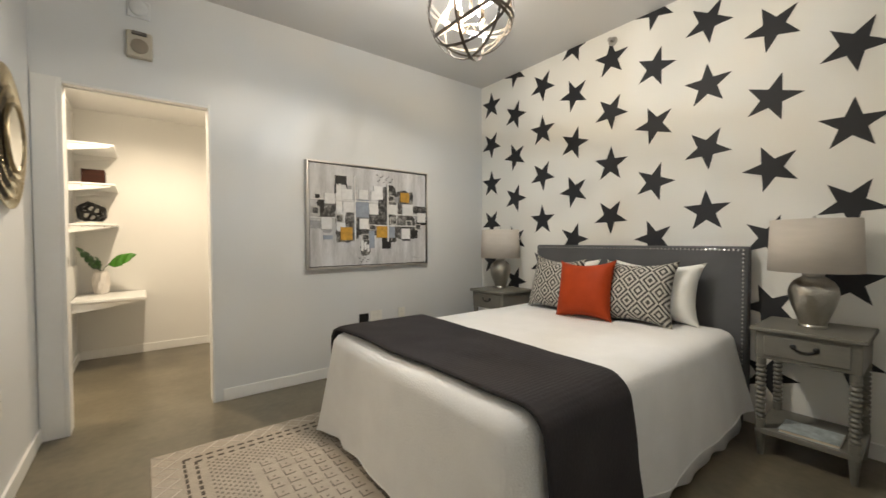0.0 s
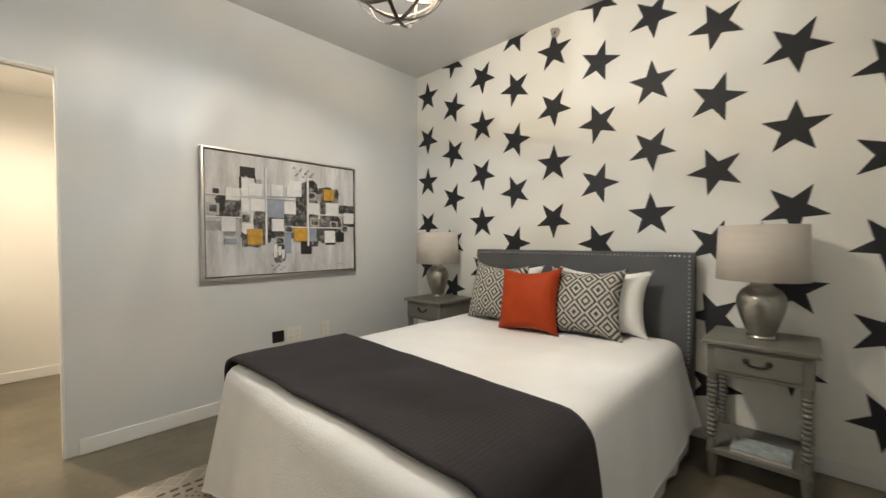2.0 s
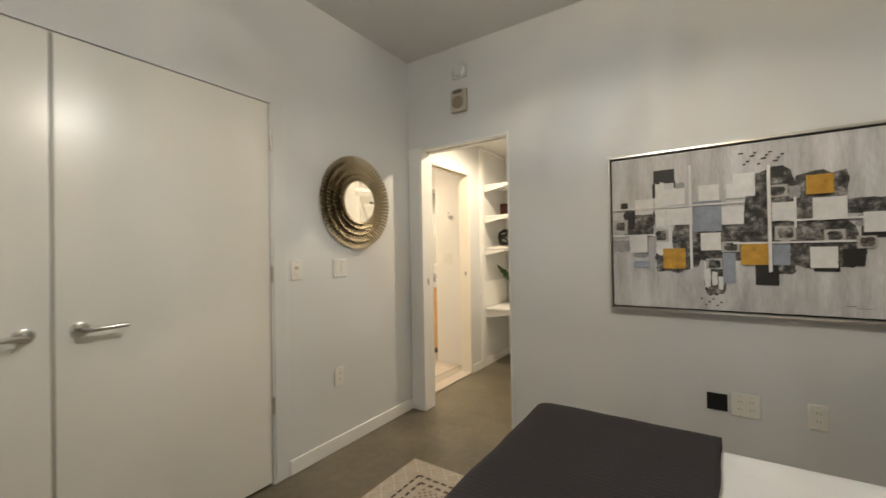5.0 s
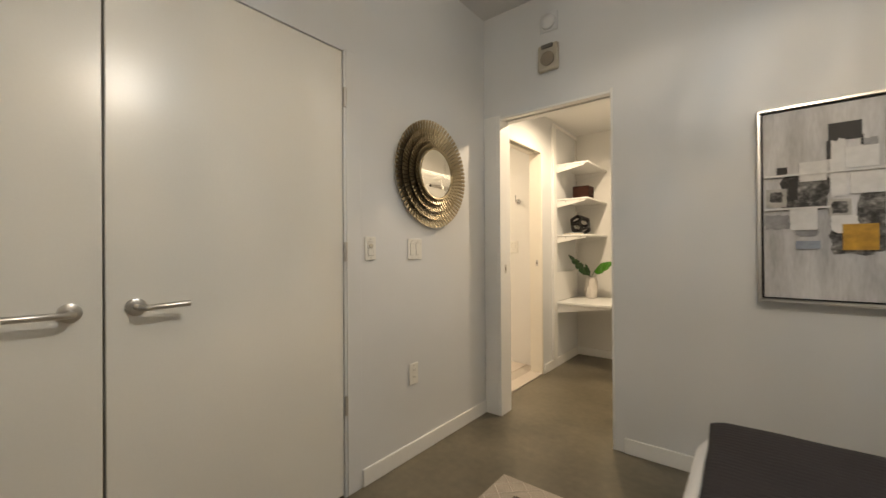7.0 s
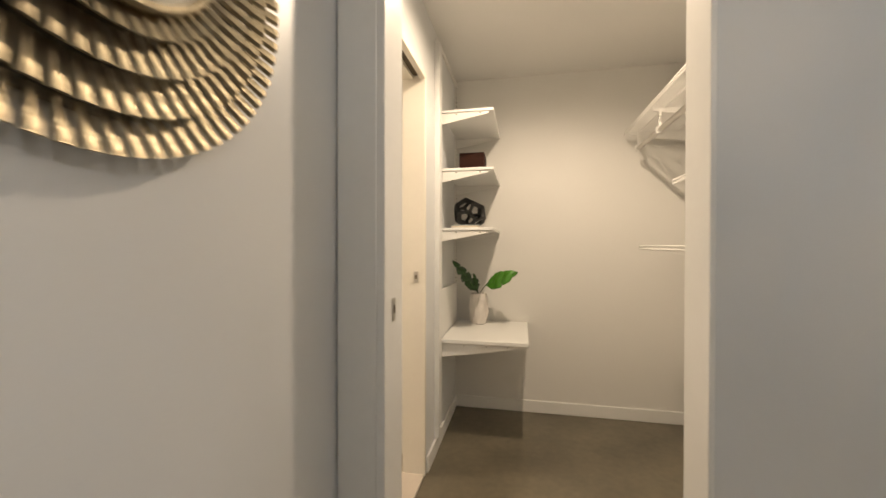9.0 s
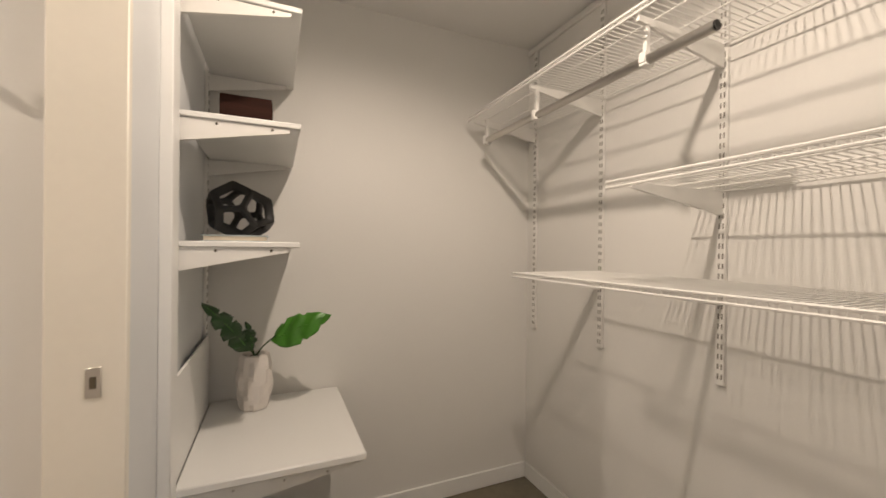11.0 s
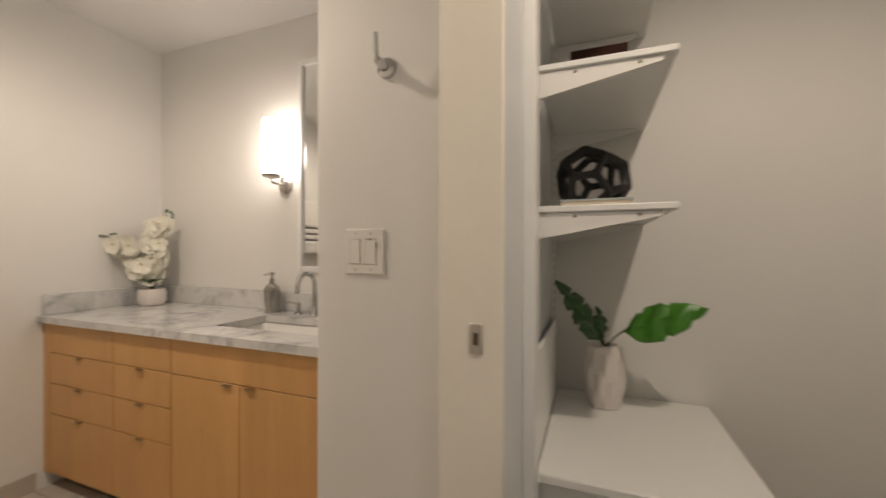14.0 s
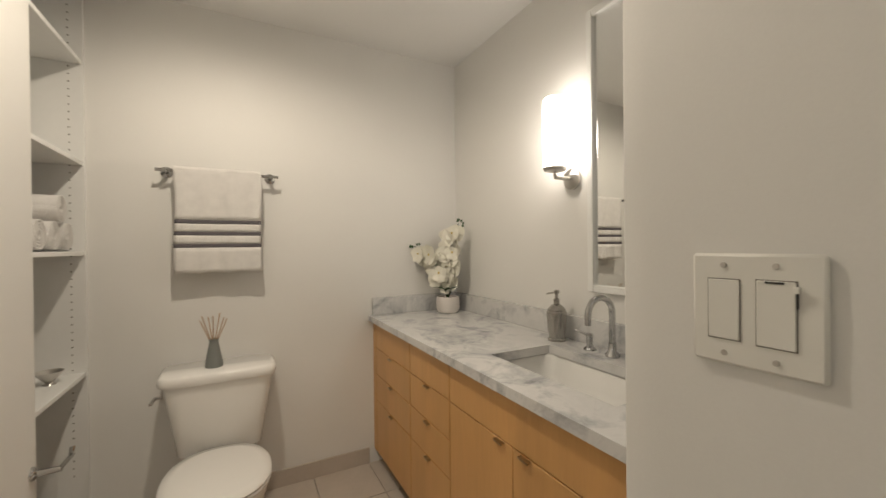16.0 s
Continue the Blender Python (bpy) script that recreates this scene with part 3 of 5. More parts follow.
def pillow(name, w, h, t, at, lean, turn, roll, material, label, group=""):
    bm = bmesh.new()
    for side in (1, -1):
        rows = []
        for i in range(21):
            row = []
            for j in range(21):
                u, v = j / 10 - 1, i / 10 - 1
                e = (1 - abs(u) ** 2.6) * (1 - abs(v) ** 2.6)
                dx = 1 - 0.15 * (1 - v * v) * abs(u) ** 3
                dy = 1 - 0.15 * (1 - u * u) * abs(v) ** 3
                puff = t / 2 * max(e, 0) ** 0.55 + 0.004 * noise.noise((u * 3, v * 3, side))* max(e, 0)
                row.append((u * w / 2 * dx, side * puff, h / 2 + v * h / 2 * dy - (0.03 * (1 - u * u) * h if v > 0.5 else 0) * (v - 0.5) * 2))
            rows.append(row)
        sheet(rows, bm)
    bmesh.ops.remove_doubles(bm, verts=bm.verts, dist=0.0006)
    ob = solid(name, bm, material, label, "pillow", group, sharp=80)
    ob.matrix_basis = pose(*at) @ pose(0, 0, 0, 0, 0, turn) @ pose(0, 0, 0, lean, 0, 0) @ pose(0, 0, 0, 0, roll, 0)
    return ob


# turn 90: the pillow's face looks west
P = dict(group="pillows on the bed")
pillow("bed_pillow", 0.58, 0.405, 0.22, (2.985, 1.50, BT - 0.005), 13, 90, 0, PILLOWW, "white cotton bed pillow propped against the headboard", **P)
pillow("bed_pillow", 0.60, 0.405, 0.22, (2.985, 2.21, BT - 0.005), 13, 90, 0, PILLOWW, "white cotton bed pillow propped against the headboard", **P)
pillow("throw_pillow", 0.47, 0.43, 0.19, (2.81, 1.53, BT - 0.01), 17, 92, 1, DIAMOND, "black and cream diamond-print cushion", **P)
pillow("throw_pillow", 0.47, 0.43, 0.19, (2.82, 2.18, BT - 0.01), 15, 88, -2, DIAMOND, "black and cream diamond-print cushion", **P)
pillow("throw_pillow", 0.42, 0.42, 0.19, (2.69, 1.825, BT - 0.01), 16, 93, 3, RUST, "rust-orange satin cushion leaning on the others", **P)


# nightstands
def nightstand(x0, y0, group):
    x1, y1, h = x0 + 0.40, y0 + 0.405, 0.68
    t = thing("nightstand", (x0, y0, 0), "grey-painted wooden nightstand with spool-turned legs and drawer", "nightstand", group)
    part("top", boxes((x0 - 0.012, x1 + 0.008, y0 - 0.012, y1 + 0.012, h - 0.022, h), b=0.005), GREYWOOD, t)
    part("case", boxes((x0 + 0.012, x1 - 0.005, y0 + 0.008, y1 - 0.008, h - 0.165, h - 0.022), b=0.003), GREYWOOD, t)
    dr = part("drawer", boxes((x0 + 0.004, x0 + 0.012, y0 + 0.045, y1 - 0.045, h - 0.145, h - 0.04), b=0.003), GREYWOOD, t)
    ym, zm = (y0 + y1) / 2, h - 0.078
    bm = bmesh.new()
    tube(bm, [(x0 + 0.0, ym + 0.042 * math.cos(a), zm - 0.022 * math.sin(a)) for a in [math.pi * k / 10 for k in range(11)]], 0.005, 8)
    for s in (-1, 1):
        lathe([(0.012, 0.008), (0.012, -0.004), (0.006, -0.008)], (x0 + 0.002, ym + 0.042 * s, zm), "x", 12, bm)
    part("handle", bm, BLACK, dr, "black metal bail handle")
    prof = [(0.011, 0.0), (0.015, 0.03), (0.019, 0.09), (0.021, 0.095)]
    z = 0.195
    spool = [(0.02, 0.15), (0.022, 0.192)]
    while z < h - 0.20:
        spool += [(0.014, z), (0.021, z + 0.006), (0.023, z + 0.012), (0.021, z + 0.018), (0.014, z + 0.0235)]
        z += 0.024
    spool += [(0.022, z), (0.022, h - 0.165)]
    for x in (x0 + 0.032, x1 - 0.028):
        for y in (y0 + 0.03, y1 - 0.03):
            part("leg", lathe(prof + [(0.022, 0.10)] + spool, (x, y, 0), "z", 14), GREYWOOD, t)
    part("shelf", boxes((x0 + 0.012, x1 - 0.008, y0 + 0.008, y1 - 0.008, 0.118, 0.145), b=0.004), GREYWOOD, t)
    return t


def table_lamp(x, y, z):
    t = thing("table_lamp", (x, y, z), "hammered pewter urn lamp with a beige drum shade, unlit", "table lamp", "bedside lamps")
    part("base", lathe([(0.056, 0), (0.058, 0.008), (0.054, 0.016), (0.066, 0.055), (0.086, 0.11), (0.098, 0.16), (0.0995, 0.182), (0.094, 0.21), (0.078, 0.238), (0.057, 0.254), (0.045, 0.262), (0.043, 0.27), (0.049, 0.292), (0.050, 0.302), (0.030, 0.306)], (x, y, z), "z", 40), PEWTER, t)
    part("stem", rod((x, y, z + 0.30), (x, y, z + 0.55), 0.006), METAL, t)
    sh = part("shade", lathe([(0.186, 0.288), (0.176, 0.556)], (x, y, z), "z", 48, cap=False), SHADE, t)
    thick(sh, 0.003)
    bm = bmesh.new()
    for k in range(3):
        a = 2 * math.pi * k / 3
        rod((x, y, z + 0.548), (x + 0.175 * math.cos(a), y + 0.175 * math.sin(a), z + 0.548), 0.002, seg=6, bm=bm)
    part("spider", bm, METAL, t)
    part("finial", lathe([(0.004, 0.548), (0.009, 0.56), (0.007, 0.57), (0.002, 0.576)], (x, y, z), "z", 12), METAL, t)
    return t


nightstand(2.862, 0.52, "nightstands by the bed")
nightstand(2.785, 2.655, "nightstands by the bed")
table_lamp(3.062, 0.725, 0.68)
table_lamp(3.045, 2.93, 0.68)
bk = thing("book", (3.05, 0.70, 0.145), "thin pale blue book lying on the nightstand shelf", "book")
part("page_block", boxes((2.90, 3.06, 0.60, 0.82, 0.147, 0.16)), PAPER, bk)
part("cover", boxes((2.895, 3.062, 0.598, 0.823, 0.145, 0.147), (2.895, 3.062, 0.598, 0.823, 0.16, 0.163)), BOOKBLUE, bk)

# painting
AX0, AX1, AZ0, AZ1, AY = 1.352, 2.522, 0.908, 1.788, 3.405
art = thing("painting", (1.94, AY, 0.92), "abstract painting of white, grey and ochre squares in silver frame", "painting")
part("frame", boxes((AX0, AX1, AY - 0.012, N0, AZ1 - 0.014, AZ1), (AX0, AX1, AY - 0.012, N0, AZ0, AZ0 + 0.014), (AX0, AX0 + 0.014, AY - 0.012, N0, AZ0 + 0.014, AZ1 - 0.014), (AX1 - 0.014, AX1, AY - 0.012, N0, AZ0 + 0.014, AZ1 - 0.014), b=0.002), SILVER, art)
part("shadow_gap", boxes((AX0 + 0.014, AX1 - 0.014, AY + 0.022, N0 - 0.004, AZ0 + 0.014, AZ1 - 0.014)), BLACK, art)
part("canvas", boxes((AX0 + 0.022, AX1 - 0.022, AY, AY + 0.02, AZ0 + 0.022, AZ1 - 0.022), b=0.002), CANVAS, art)


def patches(name, material, lift0, items, ragged=0.0):
    r = random.Random(len(items))
    for n_, (x, y, w, h) in enumerate(items):
        bm = bmesh.new()
        lift = lift0 + n_ * 0.0002
        a, b_ = AX0 + (AX1 - AX0) * x, AZ1 - (AZ1 - AZ0) * y
        ww, hh = (AX1 - AX0) * w, (AZ1 - AZ0) * h
        if ragged:
            n = 22
            ring = []
            for k in range(n):
                t = 2 * math.pi * k / n
                c, s_ = math.cos(t), math.sin(t)
                m_ = max(abs(c), abs(s_)) ** 0.8
                q = 1 + r.uniform(-ragged, ragged)
                ring.append((a + ww / 2 + ww / 2 * c / m_ * q, b_ - hh / 2 + hh / 2 * s_ / m_ * q))
            f = bm.faces.new([bm.verts.new((px, AY - lift, pz)) for px, pz in ring])
            ext = bmesh.ops.extrude_face_region(bm, geom=[f])
            bmesh.ops.translate(bm, verts=[v for v in ext["geom"] if isinstance(v, bmesh.types.BMVert)], vec=(0, lift, 0))
        else:
            box(bm, a, a + ww, AY - lift, AY, b_ - hh, b_)
        part(name, bm, material, art)


patches("dark_field", PDARK, 0.0012, [(0.069, 0.357, 0.137, 0.176), (0.274, 0.464, 0.113, 0.268), (0.206, 0.614, 0.117, 0.14), (0.366, 0.406, 0.261, 0.271), (0.542, 0.175, 0.169, 0.409), (0.691, 0.222, 0.169, 0.254), (0.681, 0.468, 0.194, 0.25), (0.846, 0.37, 0.137, 0.077), (0.811, 0.608, 0.088, 0.111), (0.395, 0.657, 0.076, 0.229), (0.592, 0.652, 0.106, 0.106)], 0.10)
patches("grey_wash", PGREY, 0.0036, [(0.288, 0.21, 0.037, 0.058), (0.112, 0.623, 0.064, 0.039), (0.02, 0.55, 0.078, 0.074), (0.874, 0.447, 0.113, 0.067), (0.684, 0.281, 0.035, 0.073)], 0.14)
patches("black_block", PBLACK, 0.0047, [(0.203, 0.121, 0.085, 0.084), (0.059, 0.31, 0.031, 0.045), (0.573, 0.709, 0.075, 0.112), (0.754, 0.684, 0.073, 0.058), (0.888, 0.515, 0.097, 0.057), (0.836, 0.628, 0.059, 0.084), (0.092, 0.372, 0.027, 0.106), (0.63, 0.17, 0.04, 0.06), (0.198, 0.203, 0.011, 0.088), (0.285, 0.19, 0.006, 0.047)])
patches("white_smear", PWHITE, 0.0060, [(0.206, 0.204, 0.042, 0.277), (0.209, 0.559, 0.068, 0.09), (0.394, 0.685, 0.024, 0.157), (0.422, 0.75, 0.021, 0.078), (0.446, 0.774, 0.017, 0.078)], 0.10)
patches("blue_block", PBLUE, 0.0072, [(0.356, 0.336, 0.106, 0.175), (0.462, 0.639, 0.045, 0.174), (0.63, 0.594, 0.054, 0.116), (0.112, 0.686, 0.068, 0.039)])
patches("stamped_block", PSTAMP, 0.0082, [(0.027, 0.419, 0.061, 0.092), (0.201, 0.487, 0.059, 0.078), (0.616, 0.272, 0.065, 0.068), (0.638, 0.498, 0.065, 0.077), (0.785, 0.525, 0.059, 0.063), (0.458, 0.575, 0.064, 0.06), (0.401, 0.672, 0.059, 0.062), (0.874, 0.562, 0.052, 0.063)])
patches("stamp", PDARK, 0.0100, [(0.038, 0.433, 0.038, 0.055), (0.209, 0.498, 0.042, 0.057), (0.624, 0.283, 0.048, 0.046), (0.647, 0.51, 0.048, 0.054), (0.794, 0.535, 0.042, 0.044), (0.468, 0.583, 0.045, 0.045), (0.41, 0.68, 0.044, 0.047), (0.883, 0.571, 0.037, 0.044)], 0.10)
patches("white_block", PWHITE, 0.0104, [(0.246, 0.245, 0.081, 0.097), (0.123, 0.295, 0.075, 0.096), (0.257, 0.366, 0.09, 0.099), (0.379, 0.239, 0.075, 0.093), (0.48, 0.244, 0.062, 0.085), (0.503, 0.191, 0.075, 0.132), (0.462, 0.374, 0.076, 0.103), (0.384, 0.521, 0.073, 0.103), (0.097, 0.527, 0.075, 0.104), (0.63, 0.369, 0.071, 0.1), (0.754, 0.357, 0.096, 0.108), (0.893, 0.444, 0.081, 0.1), (0.743, 0.613, 0.078, 0.11)])
patches("gold_block", PGOLD, 0.0130, [(0.237, 0.609, 0.088, 0.123), (0.525, 0.586, 0.09, 0.122), (0.736, 0.237, 0.079, 0.1)])
patches("white_line", PWHITE, 0.0138, [(0.021, 0.348, 0.517, 0.01), (0.021, 0.517, 0.185, 0.01), (0.5, 0.581, 0.374, 0.01), (0.684, 0.464, 0.308, 0.01), (0.343, 0.111, 0.01, 0.622), (0.616, 0.159, 0.011, 0.589), (0.698, 0.345, 0.007, 0.164)])
patches("dot", PBLACK, 0.0030, [(0.525 + 0.0125 * ((k * 7) % 12), 0.075 + 0.020 * ((k * 5) % 4) + 0.004 * (k % 3), 0.010 if k % 3 else 0.016, 0.007) for k in range(19)] + [(0.38 + 0.014 * k, 0.905 + 0.018 * ((k * 2) % 3), 0.008, 0.007) for k in range(6)])
patches("signature", PGREY, 0.0020, [(0.84, 0.915, 0.03, 0.006), (0.87, 0.925, 0.04, 0.004)])

# sunburst mirror
MC = Vector((W1, 2.842, 1.602))
sun = thing("wall_mirror", (W1, MC.y, MC.z), "round champagne metal sunburst mirror with layered slat frame", "mirror")
part("backing", lathe([(0.27, 0.0), (0.27, 0.008)], MC, "x", 48), DARKGAP, sun)
part("glass", lathe([(0.140, 0.042), (0.140, 0.050)], MC, "x", 64), MIRROR, sun)
part("inner_ring", lathe([(0.138, 0.03), (0.150, 0.036), (0.153, 0.052), (0.149, 0.058), (0.141, 0.056), (0.139, 0.046)], MC, "x", 64), BRONZE, sun)
for tier, (r0, r1, x, n) in enumerate(((0.262, 0.314, 0.008, 76), (0.216, 0.268, 0.016, 70), (0.174, 0.222, 0.024, 62), (0.142, 0.180, 0.032, 54))):
    w = math.pi * r1 / n * 0.80
    bm = bmesh.new()
    tilt = 0.016
    pts = [(x, -w * r0 / r1, r0), (x, w * r0 / r1, r0), (x + tilt, w, r1), (x + tilt, -w, r1)]
    vs = [bm.verts.new(p) for p in pts] + [bm.verts.new((p[0] + 0.005, p[1] * 0.55, p[2])) for p in pts]
    for q in ((4, 5, 6, 7), (0, 1, 5, 4), (1, 2, 6, 5), (2, 3, 7, 6), (3, 0, 4, 7), (3, 2, 1, 0)):
        bm.faces.new([vs[i] for i in q])
    me = to_mesh("slat", bm, BRONZE)
    for k in range(n):
        o = new("slat", me)
        o.matrix_basis = Matrix.Translation(MC) @ Matrix.Rotation(2 * math.pi * (k + 0.5 * (tier % 2)) / n, 4, "X")
        attach(o, sun)

# double closet doors
seam, n = 1.352, 0
frame_ob = solid("door_frame", boxes((W1 - 0.06, W1 + 0.004, DY1 - 0.012, DY1, 0, DZ), (W1 - 0.06, W1 + 0.004, DY0, DY0 + 0.012, 0, DZ), (W1 - 0.06, W1 + 0.004, DY0, DY1, DZ - 0.012, DZ)), WALL, "thin painted frame of the closet doors", "door frame", **S)
solid("trim", boxes((W1, W1 + 0.008, DY1, DY1 + 0.085, 0, DZ + 0.0), b=0.003), WALL, "painted casing beside the closet doors", "trim", **S)
for n, (y0, y1, ly, s) in enumerate(((seam + 0.003, DY1 - 0.014, seam + 0.075, 1), (DY0 + 0.014, seam - 0.003, seam - 0.075, -1)), 1):
    d = thing("door_%d" % n, (W1 - 0.02, (y0 + y1) / 2, 0), "closed flat cream-painted closet door with steel lever", "door")
    d["kind"] = "structure"
    part("leaf", boxes((W1 - 0.042, W1 - 0.002, y0, y1, 0.012, DZ - 0.014), b=0.003), DOORP, d)
    h = part("lever", tube(bmesh.new(), [(W1, ly, 0.985), (W1 + 0.052, ly, 0.985), (W1 + 0.06, ly + 0.012 * s, 0.985), (W1 + 0.06, ly + 0.13 * s, 0.988)], 0.0095, 12), METAL, d, "brushed steel lever handle")
    part("rose", lathe([(0.027, -0.002), (0.027, 0.008), (0.024, 0.010)], (W1, ly, 0.985), "x", 32), METAL, h)
    hy = DY1 - 0.007 if s > 0 else DY0 + 0.007
    for z in (0.43, 1.15, 1.875):
        part("hinge", rod((W1 + 0.008, hy, z - 0.045), (W1 + 0.008, hy, z + 0.045), 0.009), METAL, d)


# switches, outlets, detectors
def plate(name, label, at, face, w, h, inner, cat):
    """A wall plate; face: 'x', 'y-' the way it looks."""
    t = thing(name, at, label, cat)
    t["kind"] = ""
    x, y, z = at

    def b3(a0, a1, z0, z1, d0, d1):
        if face == "x":
            return (x + d0, x + d1, y + a0, y + a1, z + z0, z + z1)
        return (x + a0, x + a1, y - d1, y - d0, z + z0, z + z1)
    part("cover_plate", boxes(b3(-w / 2, w / 2, -h / 2, h / 2, 0, 0.007), b=0.003), PLASTIC, t)
    for a, ww, zz, hh, what in inner:
        part(what, boxes(b3(a - ww / 2, a + ww / 2, zz - hh / 2, zz + hh / 2, 0.007, 0.009), b=0.0008), PLASTIC, t)
        if what == "socket":
            for q in (-0.006, 0.006):
                part("slot", boxes(b3(a + q - 0.001, a + q + 0.001, zz - 0.003, zz + 0.007, 0.0088, 0.0094)), BLACK, t)
        else:
            # grey sheet round the rocker in place of the gap's shade
            part("rocker_gap_shade", boxes(b3(a - ww / 2 - 0.001, a + ww / 2 + 0.001, zz - hh / 2 - 0.001, zz + hh / 2 + 0.001, 0.0068, 0.0076)), SLOT, t)
    for a in sorted({i[0] for i in inner}):
        for zz in (-h / 2 + 0.012, h / 2 - 0.012):
            bm = lathe([(0.0032, 0.007), (0.0028, 0.0085)], (x, y, z), "x" if face == "x" else "-y", 10)
            bmesh.ops.translate(bm, verts=bm.verts, vec=(0, a, zz) if face == "x" else (a, 0, zz))
            part("screw", bm, METAL, t)
    del t["kind"]
    return t


sensor = plate("light_switch", "single white sensor switch plate with round window", (W1, 2.372, 1.165), "x", 0.072, 0.118, [(0, 0.034, 0, 0.068, "sensor_body")], "light switch")
part("sensor_window", lathe([(0.0125, 0.009), (0.011, 0.014), (0.005, 0.016)], (W1, 2.372, 1.178), "x", 20), BEIGEPL, sensor)
plate("light_switch", "double white rocker switch plate on the wall", (W1, 2.699, 1.162), "x", 0.116, 0.118, [(-0.023, 0.033, 0, 0.066, "rocker"), (0.023, 0.033, 0, 0.066, "rocker")], "light switch")
OUT = [(0, 0.034, 0.02, 0.028, "socket"), (0, 0.034, -0.02, 0.028, "socket")]
plate("wall_outlet", "white wall outlet low on the wall", (W1, 2.682, 0.462), "x", 0.072, 0.118, OUT, "outlet")
plate("wall_outlet", "white double wall outlet beside the cable opening", (1.975, N0, 0.45), "y-", 0.118, 0.118, [(-0.023, 0.034, 0.02, 0.028, "socket"), (0.023, 0.034, 0.02, 0.028, "socket"), (-0.023, 0.034, -0.02, 0.028, "socket"), (0.023, 0.034, -0.02, 0.028, "socket")], "outlet")
plate("wall_outlet", "white wall outlet low on the wall", (2.243, N0, 0.45), "y-", 0.072, 0.118, OUT, "outlet")
cb = thing("cable_box", (1.856, N0, 0.45), "black recessed cable opening low on the wall", "cable box")
part("rim", boxes((1.812, 1.90, N0 - 0.006, N0, 0.485, 0.493), (1.812, 1.90, N0 - 0.006, N0, 0.407, 0.415), (1.812, 1.82, N0 - 0.006, N0, 0.415, 0.485), (1.892, 1.90, N0 - 0.006, N0, 0.415, 0.485)), BLACK, cb)
part("recess", boxes((1.82, 1.892, N0 - 0.003, N0 - 0.0005, 0.415, 0.485)), BLACK, cb)

det = thing("smoke_alarm", (0.328, N0, 2.376), "beige wall-mounted alarm sounder with round grille", "alarm")
part("body", boxes((0.262, 0.394, N0 - 0.035, N0, 2.29, 2.455), b=0.008), BEIGEPL, det)
part("grille", lathe([(0.045, 0.034), (0.045, 0.042), (0.038, 0.045)], (0.328, N0, 2.36), "-y", 32), mat("taupe_plastic", (0.26, 0.22, 0.17), 0.6), det)
part("lens", boxes((0.29, 0.366, N0 - 0.048, N0 - 0.034, 2.425, 2.45), b=0.005), mat("dark_lens", (0.16, 0.15, 0.14), 0.2), det)
sd = thing("smoke_detector", (0.328, N0, 2.60), "round white smoke detector on a square base", "smoke detector")
part("base", boxes((0.27, 0.386, N0 - 0.012, N0, 2.545, 2.66), b=0.004), WALL, sd)
part("dome", lathe([(0.048, 0.012), (0.046, 0.03), (0.028, 0.042), (0.012, 0.044)], (0.328, N0, 2.602), "-y", 32), WALL, sd)


def sprinkler(at, axis, label):
    t = thing("fire_sprinkler", at, label, "sprinkler")
    part("escutcheon", lathe([(0.036, 0), (0.033, 0.008), (0.014, 0.012)], at, axis, 24), METAL, t)
    part("head", lathe([(0.010, 0.012), (0.010, 0.035), (0.004, 0.038), (0.004, 0.05), (0.017, 0.051), (0.017, 0.054)], at, axis, 16), METAL, t)


sprinkler((EX, 1.94, 2.70), "-x", "small brushed metal fire sprinkler on the star wall")
bm_at = (0.642, 4.31, ZC)
t = thing("fire_sprinkler", bm_at, "small chrome fire sprinkler in the ceiling", "sprinkler")
part("escutcheon", lathe([(0.014, -0.012), (0.033, -0.008), (0.036, 0)], bm_at, "z", 24), METAL, t)
part("head", lathe([(0.017, -0.054), (0.017, -0.051), (0.004, -0.05), (0.004, -0.038), (0.010, -0.035), (0.010, -0.012)], bm_at, "z", 16), METAL, t)

# orb chandelier
orb = thing("orb_chandelier", (CH.x, CH.y, ZB), "lit globe chandelier of dark metal bands with four bulbs", "chandelier")
part("canopy", lathe([(0.062, 0), (0.060, -0.018), (0.02, -0.028)], (CH.x, CH.y, ZB), "z", 32), ORBM, orb)
part("stem", rod((CH.x, CH.y, ZB - 0.02), (CH.x, CH.y, CH.z + 0.02), 0.007), ORBM, orb)
R = 0.208
rg = random.Random(3)
for k in range(9):
    if k < 3:
        m = Matrix.Rotation(math.pi * k / 3 + 0.5, 3, "Z") @ Matrix.Rotation(math.pi / 2, 3, "X")
    else:
        m = Matrix.Rotation(2.2 * k, 3, "Z") @ Matrix.Rotation(radians((12, 24, 38, 20, 48, 62)[k - 3]), 3, "X")
    bm, rr = bmesh.new(), R - 0.003 * (k % 3)
    rings = []
    for j in range(56):
        a = 2 * math.pi * j / 56
        d = Vector((math.cos(a), math.sin(a), 0))
        rings.append([bm.verts.new(CH + m @ (d * (rr + e) + Vector((0, 0, h)))) for e, h in ((0, -0.0075), (0.002, -0.0075), (0.002, 0.0075), (0, 0.0075))])
    for j in range(56):
        A, B = rings[j], rings[(j + 1) % 56]
        for q in range(4):
            bm.faces.new((A[q], A[(q + 1) % 4], B[(q + 1) % 4], B[q]))
    part("band", bm, ORBM, orb)
